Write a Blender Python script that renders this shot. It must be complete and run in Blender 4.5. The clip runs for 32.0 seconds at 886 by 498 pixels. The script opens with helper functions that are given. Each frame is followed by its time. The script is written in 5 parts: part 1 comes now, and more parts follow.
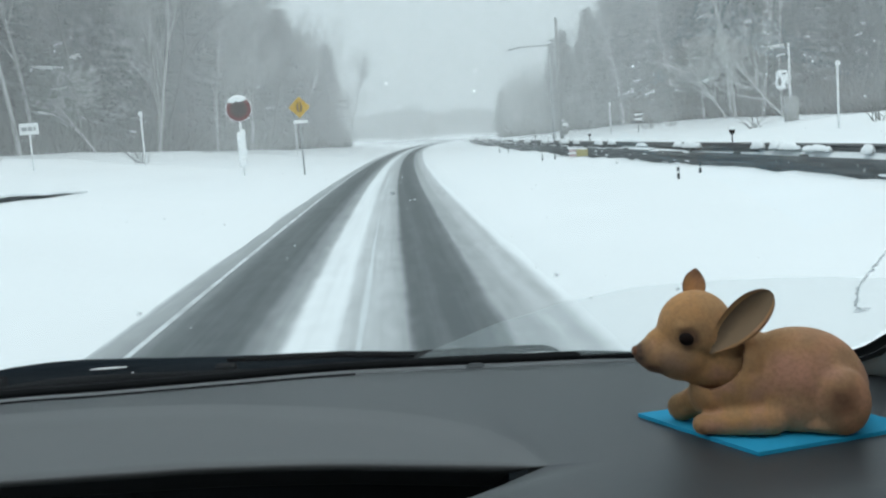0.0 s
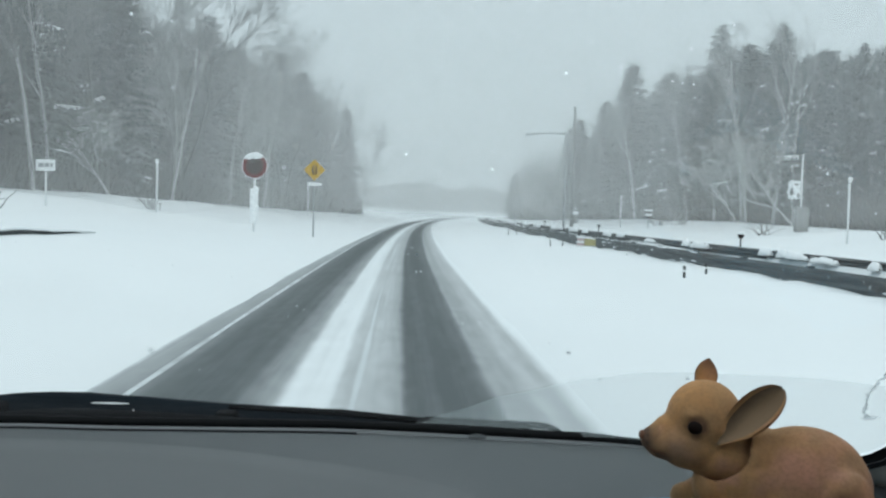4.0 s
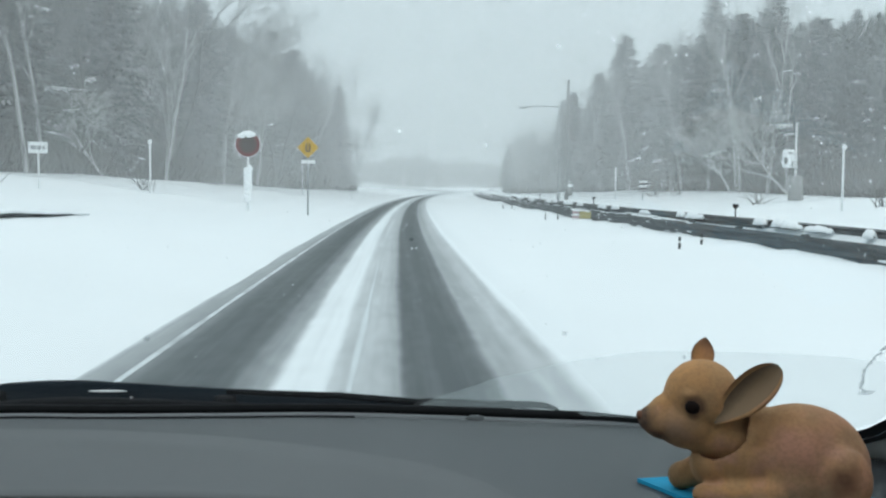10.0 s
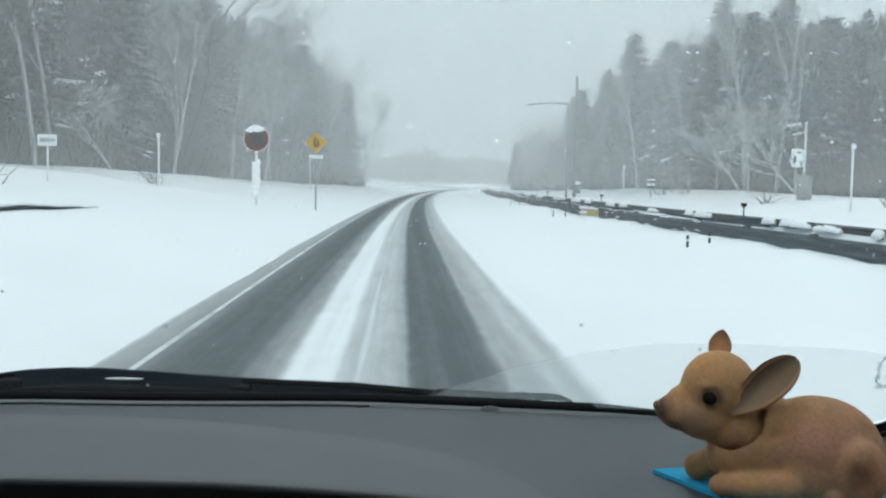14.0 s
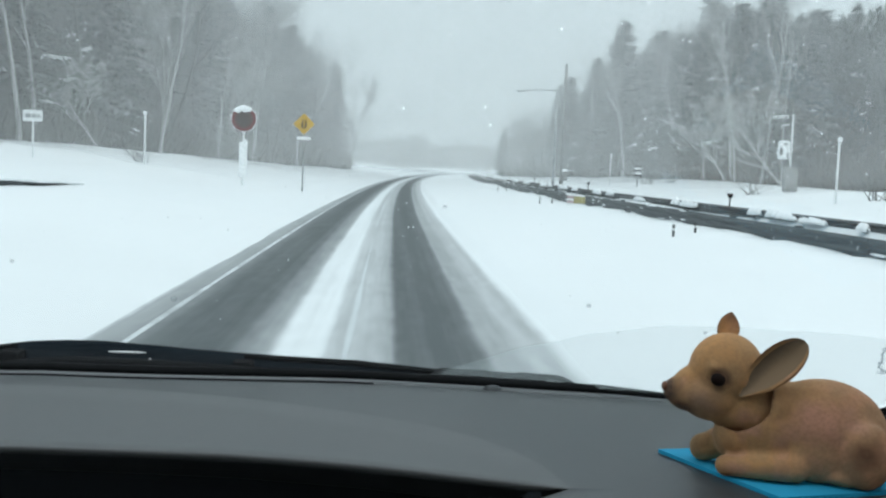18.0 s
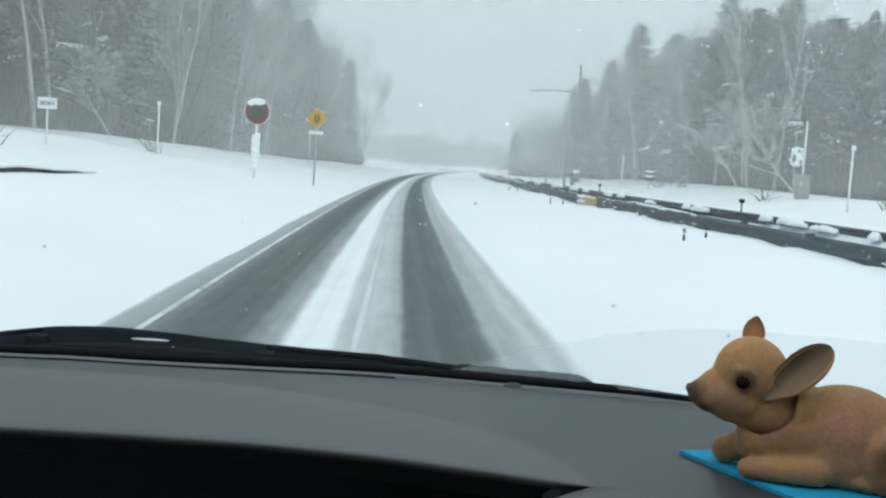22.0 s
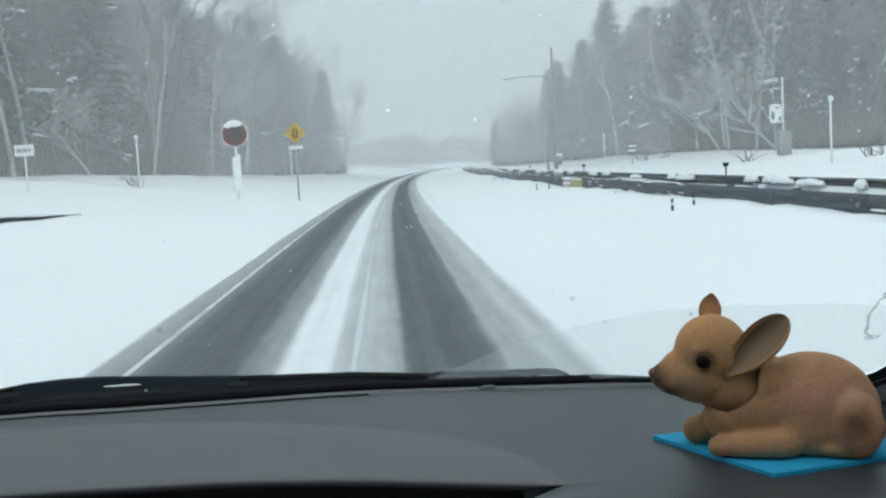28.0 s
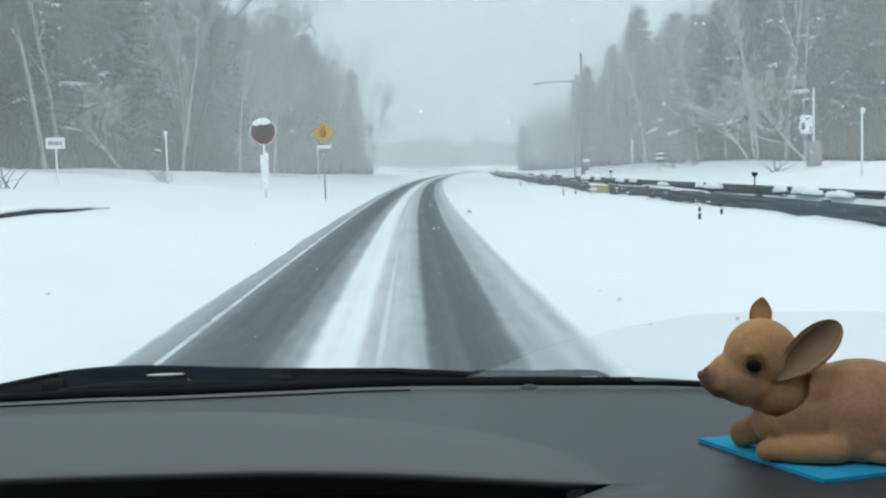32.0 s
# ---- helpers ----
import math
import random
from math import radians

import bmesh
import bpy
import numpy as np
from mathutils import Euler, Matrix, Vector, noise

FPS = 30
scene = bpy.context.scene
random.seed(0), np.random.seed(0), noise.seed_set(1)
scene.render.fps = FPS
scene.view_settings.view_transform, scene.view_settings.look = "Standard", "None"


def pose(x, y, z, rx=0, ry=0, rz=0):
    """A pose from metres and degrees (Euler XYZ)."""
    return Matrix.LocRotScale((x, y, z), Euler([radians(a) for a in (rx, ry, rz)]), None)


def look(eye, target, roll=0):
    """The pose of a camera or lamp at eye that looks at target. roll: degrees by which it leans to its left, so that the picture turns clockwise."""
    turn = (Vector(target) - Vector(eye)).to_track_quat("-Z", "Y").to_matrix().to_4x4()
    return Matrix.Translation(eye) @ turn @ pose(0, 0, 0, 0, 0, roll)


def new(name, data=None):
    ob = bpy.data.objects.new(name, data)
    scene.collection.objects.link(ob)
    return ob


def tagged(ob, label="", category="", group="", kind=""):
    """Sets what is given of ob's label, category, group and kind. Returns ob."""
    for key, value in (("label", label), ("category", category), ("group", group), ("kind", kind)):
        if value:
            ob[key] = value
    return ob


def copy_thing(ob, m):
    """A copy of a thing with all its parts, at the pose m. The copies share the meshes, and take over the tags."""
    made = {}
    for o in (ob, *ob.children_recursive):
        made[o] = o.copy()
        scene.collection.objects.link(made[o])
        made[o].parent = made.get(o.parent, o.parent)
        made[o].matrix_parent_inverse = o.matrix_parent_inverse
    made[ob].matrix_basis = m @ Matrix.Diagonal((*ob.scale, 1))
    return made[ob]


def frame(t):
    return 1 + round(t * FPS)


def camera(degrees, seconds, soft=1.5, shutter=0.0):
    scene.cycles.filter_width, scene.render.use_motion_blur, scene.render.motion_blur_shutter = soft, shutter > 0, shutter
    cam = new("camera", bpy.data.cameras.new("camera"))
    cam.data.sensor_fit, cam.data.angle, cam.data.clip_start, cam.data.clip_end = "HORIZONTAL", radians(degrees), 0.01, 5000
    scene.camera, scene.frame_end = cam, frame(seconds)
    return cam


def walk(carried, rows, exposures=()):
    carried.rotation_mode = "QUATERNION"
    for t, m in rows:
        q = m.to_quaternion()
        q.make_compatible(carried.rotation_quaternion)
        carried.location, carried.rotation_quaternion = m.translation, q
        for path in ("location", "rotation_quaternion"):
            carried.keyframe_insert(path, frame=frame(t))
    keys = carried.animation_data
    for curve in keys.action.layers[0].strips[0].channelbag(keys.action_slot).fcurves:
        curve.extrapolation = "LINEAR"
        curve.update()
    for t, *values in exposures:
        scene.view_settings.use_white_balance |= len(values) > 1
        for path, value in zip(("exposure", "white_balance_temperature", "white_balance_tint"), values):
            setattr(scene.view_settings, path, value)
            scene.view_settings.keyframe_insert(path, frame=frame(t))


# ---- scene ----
cam = camera(46.0, 32.0, 2.3)
# seconds, place in metres, pitch, roll and yaw in degrees: held in the hand behind the windscreen
PATH = [
    (0.0, 0.0176, 0.0112, 1.4549, -6.17, 3.97, -3.15),
    (0.5, 0.0165, 0.0073, 1.4510, -6.16, 4.01, -3.47),
    (1.0, 0.0159, 0.0064, 1.4513, -6.03, 3.96, -3.66),
    (1.5, 0.0144, 0.0072, 1.4537, -5.65, 3.44, -3.82),
    (2.0, 0.0124, 0.0090, 1.4570, -4.29, 1.81, -3.78),
    (2.5, 0.0114, 0.0075, 1.4525, -1.80, -0.08, -3.23),
    (3.0, 0.0048, 0.0068, 1.4530, -1.05, -1.23, -2.87),
    (3.5, 0.0033, 0.0033, 1.4492, -1.53, -1.64, -2.68),
    (5.5, 0.0031, 0.0034, 1.4463, -2.65, -1.58, -2.37),
    (6.0, -0.0008, 0.0061, 1.4497, -2.99, -1.06, -2.87),
    (6.5, 0.0099, 0.0081, 1.4507, -3.26, 0.10, -3.32),
    (7.0, 0.0146, 0.0095, 1.4518, -3.41, 1.00, -3.75),
    (7.5, 0.0139, 0.0095, 1.4533, -3.78, 1.20, -4.15),
    (8.0, 0.0221, 0.0118, 1.4539, -3.81, 1.74, -4.05),
    (8.5, 0.0220, 0.0097, 1.4523, -3.74, 1.95, -4.39),
    (9.0, 0.0194, 0.0102, 1.4479, -3.23, 0.82, -3.66),
    (9.5, 0.0133, 0.0089, 1.4472, -2.95, -0.03, -2.96),
    (10.0, 0.0040, 0.0062, 1.4542, -3.37, -0.62, -2.88),
    (10.5, -0.0029, 0.0018, 1.4557, -3.50, -0.67, -3.20),
    (11.0, -0.0045, 0.0010, 1.4547, -3.28, -1.01, -3.16),
    (11.5, -0.0062, 0.0027, 1.4531, -3.34, -1.20, -2.72),
    (12.0, -0.0119, -0.0027, 1.4522, -3.69, -1.73, -2.84),
    (12.5, -0.0081, 0.0001, 1.4492, -3.24, -1.55, -2.59),
    (13.0, -0.0055, 0.0032, 1.4520, -3.51, -1.66, -2.34),
    (13.5, -0.0116, 0.0004, 1.4503, -3.49, -1.59, -2.59),
    (14.0, -0.0055, 0.0017, 1.4492, -3.58, -1.15, -2.46),
    (14.5, 0.0020, 0.0068, 1.4567, -3.89, -0.14, -3.00),
    (15.0, 0.0114, 0.0058, 1.4508, -3.82, 0.69, -3.24),
    (15.5, 0.0283, 0.0172, 1.4450, -4.13, 0.79, -2.45),
    (17.5, -0.0114, -0.0005, 1.4465, -4.52, -1.47, -3.28),
    (18.0, -0.0266, -0.0016, 1.4436, -4.40, -2.35, -3.18),
    (18.5, -0.0303, -0.0049, 1.4449, -4.47, -3.07, -2.75),
    (19.0, -0.0293, -0.0006, 1.4401, -4.38, -3.28, -2.41),
    (19.5, -0.0318, 0.0007, 1.4425, -4.27, -3.25, -2.49),
    (20.0, -0.0325, -0.0039, 1.4435, -4.50, -3.11, -2.62),
    (20.5, -0.0369, -0.0063, 1.4432, -4.60, -3.31, -2.65),
    (21.0, -0.0369, -0.0042, 1.4443, -4.64, -3.68, -2.45),
    (21.5, -0.0456, -0.0072, 1.4428, -4.58, -4.12, -2.55),
    (22.0, -0.0425, -0.0077, 1.4420, -4.55, -3.85, -2.56),
    (22.5, -0.0405, -0.0074, 1.4442, -4.57, -2.79, -2.92),
    (23.0, -0.0388, -0.0076, 1.4424, -4.06, -1.55, -2.95),
    (23.5, -0.0329, -0.0090, 1.4429, -3.35, -0.33, -2.60),
    (24.0, -0.0353, -0.0065, 1.4451, -3.30, 0.05, -2.58),
    (24.5, -0.0352, -0.0072, 1.4445, -3.32, 0.51, -2.64),
    (25.0, -0.0394, -0.0110, 1.4467, -3.04, 0.37, -2.88),
    (25.5, -0.0369, -0.0083, 1.4412, -2.60, 0.39, -2.70),
    (27.5, 0.0032, 0.0032, 1.4498, -4.64, 3.12, -2.90),
    (28.0, -0.0056, -0.0033, 1.4526, -4.65, 3.05, -3.46),
    (28.5, 0.0042, 0.0049, 1.4499, -4.76, 3.33, -3.03),
    (29.0, 0.0078, 0.0040, 1.4513, -5.03, 3.59, -3.15),
    (29.5, 0.0096, 0.0065, 1.4504, -5.15, 3.28, -3.06),
    (30.0, -0.0086, 0.0019, 1.4456, -4.69, 1.56, -2.72),
    (30.5, -0.0303, -0.0005, 1.4388, -5.05, -0.73, -1.71),
    (31.0, -0.0331, -0.0022, 1.4370, -5.17, -1.14, -1.16),
    (31.5, -0.0264, -0.0026, 1.4402, -4.83, 0.17, -1.26),
    (32.0, -0.0274, -0.0072, 1.4491, -4.45, 1.64, -2.02),
]
walk(cam, [(t, pose(x, y, z, 90 + p, r, w)) for t, x, y, z, p, r, w in PATH],
     [(0, 0), (2, 0), (3, -0.16), (6, -0.08), (7.5, 0), (9, 0), (12, -0.06), (15, -0.02), (19, 0.02), (21, 0.01), (23, -0.03), (25, -0.07), (28, -0.09), (29, -0.11), (30, -0.06), (32, 0.0)])

# ---- light: thick overcast, a little brighter overhead than at the horizon ----
world = bpy.data.worlds.new("overcast_sky")
scene.world = world
world.use_nodes = True
wn = world.node_tree
wn.nodes.clear()
w_out = wn.nodes.new("ShaderNodeOutputWorld")
w_bg = wn.nodes.new("ShaderNodeBackground")
w_sky = wn.nodes.new("ShaderNodeTexSky")
w_sky.sky_type = "NISHITA"
w_sky.sun_disc = False
w_sky.sun_elevation = radians(38)
w_sky.sun_rotation = radians(150)
w_sky.dust_density = 6.0
w_co = wn.nodes.new("ShaderNodeTexCoord")
w_sep = wn.nodes.new("ShaderNodeSeparateXYZ")
w_ramp = wn.nodes.new("ShaderNodeValToRGB")
w_ramp.color_ramp.elements[0].position = 0.0
w_ramp.color_ramp.elements[0].color = (0.545, 0.69, 0.74, 1)
w_ramp.color_ramp.elements[1].position = 1.0
w_ramp.color_ramp.elements[1].color = (0.845, 1.02, 1.08, 1)
w_mix = wn.nodes.new("ShaderNodeMixRGB")
w_mix.inputs[0].default_value = 0.02
wn.links.new(w_co.outputs["Generated"], w_sep.inputs[0])
wn.links.new(w_sep.outputs["Z"], w_ramp.inputs[0])
wn.links.new(w_ramp.outputs[0], w_mix.inputs[1])
wn.links.new(w_sky.outputs[0], w_mix.inputs[2])
wn.links.new(w_mix.outputs[0], w_bg.inputs["Color"])
w_bg.inputs["Strength"].default_value = 0.94
wn.links.new(w_bg.outputs[0], w_out.inputs["Surface"])
sun = new("sun", bpy.data.lights.new("sun", "SUN"))
sun.data.energy = 0.5
sun.data.angle = radians(40)
sun.data.color = (1.0, 0.97, 0.93)
sun.matrix_world = look((0, 0, 50), (12, 24, 0))


# ---- materials ----
class Mat:
    """A node material under construction."""

    def __init__(self, name, rough=0.6, metal=0.0):
        self.m = bpy.data.materials.new(name)
        self.m.use_nodes = True
        self.t = self.m.node_tree
        self.b = self.t.nodes["Principled BSDF"]
        self.b.inputs["Roughness"].default_value = rough
        self.b.inputs["Metallic"].default_value = metal

    def node(self, kind):
        return self.t.nodes.new(kind)

    def link(self, a, b):
        self.t.links.new(a, b)

    def noise(self, scale, detail=4.0, coord="Object", stretch=(1, 1, 1)):
        co = self.node("ShaderNodeTexCoord")
        mp = self.node("ShaderNodeMapping")
        mp.inputs["Scale"].default_value = stretch
        n = self.node("ShaderNodeTexNoise")
        n.inputs["Scale"].default_value = scale
        n.inputs["Detail"].default_value = detail
        self.link(co.outputs[coord], mp.inputs["Vector"])
        self.link(mp.outputs[0], n.inputs["Vector"])
        return n.outputs["Fac"]

    def ramp(self, fac, *stops):
        r = self.node("ShaderNodeValToRGB")
        el = r.color_ramp.elements
        while len(el) < len(stops):
            el.new(0.5)
        for e, (p, c) in zip(el, stops):
            e.position = p
            e.color = (*c, 1) if len(c) == 3 else c
        self.link(fac, r.inputs[0])
        return r.outputs[0]

    def mix(self, fac, a, b, mode="MIX"):
        n = self.node("ShaderNodeMixRGB")
        n.blend_type = mode
        for v, s in zip((fac, a, b), n.inputs):
            if isinstance(v, (int, float)):
                s.default_value = v
            elif isinstance(v, tuple):
                s.default_value = (*v, 1)
            else:
                self.link(v, s)
        return n.outputs[0]

    def math(self, op, a, b=0.0, clamp=False):
        n = self.node("ShaderNodeMath")
        n.operation = op
        n.use_clamp = clamp
        for v, s in zip((a, b), n.inputs):
            if isinstance(v, (int, float)):
                s.default_value = v
            else:
                self.link(v, s)
        return n.outputs[0]

    def bump(self, height, strength=0.3, dist=0.01):
        n = self.node("ShaderNodeBump")
        n.inputs["Strength"].default_value = strength
        n.inputs["Distance"].default_value = dist
        self.link(height, n.inputs["Height"])
        self.link(n.outputs[0], self.b.inputs["Normal"])

    def color(self, c):
        if isinstance(c, tuple):
            self.b.inputs["Base Color"].default_value = (*c, 1)
        else:
            self.link(c, self.b.inputs["Base Color"])
        return self

    def up(self):
        g = self.node("ShaderNodeNewGeometry")
        s = self.node("ShaderNodeSeparateXYZ")
        self.link(g.outputs["Normal"], s.inputs[0])
        return s.outputs["Z"]

    def random(self):
        return self.node("ShaderNodeObjectInfo").outputs["Random"]


SNOW = (0.86, 0.905, 0.925)


def plain(name, c, rough=0.6, metal=0.0, vary=0.12, scale=30.0, bump=0.0, dist=0.001):
    m = Mat(name, rough, metal)
    n = m.noise(scale)
    lo = tuple(v * (1 - vary) for v in c)
    hi = tuple(min(1, v * (1 + vary)) for v in c)
    big = m.noise(scale / 9, 2)
    m.color(m.mix(m.math("MULTIPLY", m.math("ADD", n, big), 0.5), lo, hi))
    if bump:
        m.bump(n, bump, dist)
    if max(c) < 0.03 and rough > 0.3:
        m.b.inputs["Specular IOR Level"].default_value = 0.04
    return m.m


def snow_material():
    m = Mat("fresh_snow", 0.75)
    a = m.noise(0.35, 5)
    b = m.noise(9.0, 4)
    c = m.mix(m.ramp(a, (0.3, (0, 0, 0)), (0.7, (1, 1, 1))), tuple(v * 0.955 for v in SNOW), SNOW)
    m.color(c)
    m.bump(m.math("ADD", m.math("MULTIPLY", a, 3.0), m.math("MULTIPLY", b, 0.25)), 0.35, 0.06)
    return m.m


def road_material():
    """Wet asphalt under blown snow: bare in the wheel tracks, white between and beside them."""
    m = Mat("snow_dusted_asphalt", 0.5)
    uv = m.node("ShaderNodeUVMap")
    sp = m.node("ShaderNodeSeparateXYZ")
    m.link(uv.outputs[0], sp.inputs[0])
    wob = m.noise(0.05, 2, "UV", (0.2, 1, 1))
    fray = m.noise(1.0, 3, "UV", (3.0, 1.6, 1))
    lat = m.math("ADD", sp.outputs["X"], m.math("MULTIPLY", m.math("SUBTRACT", wob, 0.5), 0.14))
    lat = m.math("ADD", lat, m.math("MULTIPLY", m.math("SUBTRACT", fray, 0.5), 0.06))
    pos = m.math("DIVIDE", m.math("ADD", lat, 2.6), 4.4)
    stops = ((-2.60, .97), (-2.40, .92), (-2.30, .52), (-2.08, .46), (-1.94, .30), (-1.84, .12), (-1.50, .05), (-1.20, .10), (-1.13, .34), (-.92, .42), (-.84, .88),
             (-.52, .90), (-.44, .66), (-.30, .62), (-.02, .58), (.06, .46), (.12, .09), (.46, .05), (.74, .12), (.84, .52), (1.02, .48), (1.14, .62), (1.34, .66), (1.46, .97))
    cover = m.ramp(pos, *[((l + 2.6) / 4.4, (v, v, v)) for l, v in stops])
    streak = m.noise(1.0, 3, "UV", (5.0, 0.02, 1))
    fine = m.noise(1.0, 3, "UV", (26, 0.5, 1))
    blot = m.noise(1.0, 5, "UV", (1.6, 0.35, 1))
    s = m.math("ADD", m.math("MULTIPLY", m.math("SUBTRACT", streak, 0.5), 0.80), m.math("MULTIPLY", m.math("SUBTRACT", fine, 0.5), 0.34))
    s = m.math("ADD", s, m.math("MULTIPLY", m.math("SUBTRACT", blot, 0.5), 0.42))
    speck = m.noise(1.0, 5, "UV", (7, 2.0, 1))
    s = m.math("ADD", s, m.math("MULTIPLY", m.math("SUBTRACT", speck, 0.5), 0.42))
    k = m.math("ADD", cover, m.math("MULTIPLY", s, 0.42), True)
    k = m.ramp(k, (0.03, (0, 0, 0)), (0.30, (0.17, 0.17, 0.17)), (0.60, (0.52, 0.52, 0.52)), (0.92, (1, 1, 1)))
    grain = m.noise(60.0, 3)
    asph = m.mix(grain, (0.042, 0.055, 0.058), (0.082, 0.098, 0.102))
    m.color(m.mix(k, asph, (0.80, 0.85, 0.87)))
    m.link(m.math("ADD", m.math("MULTIPLY", k, 0.3), 0.62, True), m.b.inputs["Roughness"])
    m.bump(m.math("ADD", grain, m.math("MULTIPLY", k, 2.0)), 0.25, 0.004)
    return m.m


def snowy(name, dark, light, start=0.1, end=0.7, scale=3.0, amount=1.0, rough=0.85):
    """A dark surface that carries snow where it faces up."""
    m = Mat(name, rough)
    n = m.noise(scale, 3)
    f = m.math("ADD", m.up(), m.math("MULTIPLY", m.math("SUBTRACT", n, 0.5), 1.3))
    f = m.math("MULTIPLY", m.ramp(f, (start, (0, 0, 0)), (end, (1, 1, 1))), amount)
    base = m.mix(m.random(), dark, light)
    m.color(m.mix(f, base, (0.78, 0.82, 0.84)))
    return m.m


def rail_material():
    """Wet dark steel with long streaks of grime and frost along it."""
    m = Mat("dark_weathered_steel", 0.55)
    streak = m.noise(1.6, 5, "Object", (0.5, 0.5, 16))
    mott = m.noise(5.0, 5)
    c = m.mix(m.ramp(streak, (0.36, (0, 0, 0)), (0.66, (1, 1, 1))), (0.036, 0.045, 0.049), (0.115, 0.130, 0.136))
    c = m.mix(m.math("MULTIPLY", mott, 0.5), c, (0.055, 0.064, 0.068))
    c = m.mix(m.ramp(mott, (0.66, (0, 0, 0)), (0.74, (0.7, 0.7, 0.7))), c, (0.60, 0.64, 0.66))
    m.color(c)
    m.bump(mott, 0.3, 0.01)
    return m.m


def line_material():
    """White paint worn and dirtied in patches."""
    m = Mat("worn_white_paint", 0.6)
    big = m.noise(1.3, 4)
    fine = m.noise(14.0, 4)
    k = m.math("ADD", m.math("MULTIPLY", big, 0.7), m.math("MULTIPLY", fine, 0.3))
    m.color(m.mix(m.ramp(k, (0.34, (0, 0, 0)), (0.52, (1, 1, 1))), (0.34, 0.37, 0.38), (0.66, 0.71, 0.73)))
    return m.m


def veil_material(amount):
    """Pale see-through sheet that stands in for the haze of falling snow."""
    m = bpy.data.materials.new("haze_veil")
    m.use_nodes = True
    t = m.node_tree
    t.nodes.clear()
    out = t.nodes.new("ShaderNodeOutputMaterial")
    mix = t.nodes.new("ShaderNodeMixShader")
    body = t.nodes.new("ShaderNodeMixShader")
    clear = t.nodes.new("ShaderNodeBsdfTransparent")
    dif = t.nodes.new("ShaderNodeBsdfDiffuse")
    trl = t.nodes.new("ShaderNodeBsdfTranslucent")
    co = t.nodes.new("ShaderNodeTexCoord")
    n = t.nodes.new("ShaderNodeTexNoise")
    n.inputs["Scale"].default_value = 0.03
    n.inputs["Detail"].default_value = 3
    k = t.nodes.new("ShaderNodeMath")
    k.operation = "MULTIPLY_ADD"
    k.inputs[1].default_value = 0.5 * amount
    k.inputs[2].default_value = 0.75 * amount
    dif.inputs["Color"].default_value = (0.955, 0.97, 0.975, 1)
    trl.inputs["Color"].default_value = (0.955, 0.97, 0.975, 1)
    body.inputs[0].default_value = 0.5
    t.links.new(co.outputs["Object"], n.inputs["Vector"])
    t.links.new(n.outputs["Fac"], k.inputs[0])
    sp = t.nodes.new("ShaderNodeSeparateXYZ")
    low = t.nodes.new("ShaderNodeMapRange")
    low.interpolation_type = "SMOOTHSTEP"
    low.inputs["From Min"].default_value = 0.2
    low.inputs["From Max"].default_value = 1.9
    fade = t.nodes.new("ShaderNodeMath")
    fade.operation = "MULTIPLY"
    t.links.new(co.outputs["Object"], sp.inputs[0])
    t.links.new(sp.outputs["Z"], low.inputs["Value"])
    t.links.new(low.outputs[0], fade.inputs[0])
    t.links.new(k.outputs[0], fade.inputs[1])
    t.links.new(fade.outputs[0], mix.inputs[0])
    t.links.new(dif.outputs[0], body.inputs[1])
    t.links.new(trl.outputs[0], body.inputs[2])
    t.links.new(clear.outputs[0], mix.inputs[1])
    t.links.new(body.outputs[0], mix.inputs[2])
    t.links.new(mix.outputs[0], out.inputs["Surface"])
    return m


def film_material(name, amount, tint, gloss=0.0):
    """Clear glass with an even film of moisture on it."""
    m = bpy.data.materials.new(name)
    m.use_nodes = True
    t = m.node_tree
    t.nodes.clear()
    out = t.nodes.new("ShaderNodeOutputMaterial")
    mix = t.nodes.new("ShaderNodeMixShader")
    clear = t.nodes.new("ShaderNodeBsdfTransparent")
    t.links.new(clear.outputs[0], mix.inputs[1])
    if gloss:
        g = t.nodes.new("ShaderNodeBsdfGlossy")
        g.inputs["Roughness"].default_value = 0.03
        lw = t.nodes.new("ShaderNodeFresnel")
        lw.inputs["IOR"].default_value = 1.25
        t.links.new(lw.outputs[0], mix.inputs[0])
    else:
        g = t.nodes.new("ShaderNodeBsdfTranslucent")
        g.inputs["Color"].default_value = (*tint, 1)
        mix.inputs[0].default_value = amount
    t.links.new(g.outputs[0], mix.inputs[2])
    t.links.new(mix.outputs[0], out.inputs["Surface"])
    return m


M_SNOW = snow_material()
M_ROAD = road_material()
M_LINE = line_material()
M_RIDGE = plain("thin_road_snow", (0.60, 0.65, 0.67), 0.7, vary=0.25, scale=5)
M_RAIL = rail_material()
M_POST = plain("galvanised_steel", (0.28, 0.30, 0.31), 0.5, 0.4)
M_LUMP = plain("clinging_snow", (0.84, 0.88, 0.90), 0.8, vary=0.04, scale=12, bump=0.3, dist=0.02)
M_NEEDLE = snowy("snow_dusted_needles", (0.030, 0.046, 0.040), (0.060, 0.078, 0.068), 0.75, 1.2, 1.2, 0.35)
M_BARK = snowy("snow_dusted_bark", (0.085, 0.092, 0.089), (0.125, 0.131, 0.126), 0.40, 1.0, 2.5, 0.5)
M_PALE = snowy("frosted_bark", (0.16, 0.165, 0.16), (0.24, 0.245, 0.24), 0.1, 0.6, 2.5, 0.55)
# leafless twigs, coloured paler to stand in for more haze over the left wood
M_TWIG = snowy("haze_pale_twigs", (0.15, 0.158, 0.154), (0.19, 0.198, 0.194), 0.2, 1.0, 2.0, 0.5)
M_BIRCH = snowy("white_birch_bark", (0.36, 0.375, 0.37), (0.48, 0.495, 0.49), 0.2, 0.8, 2.5, 0.6)
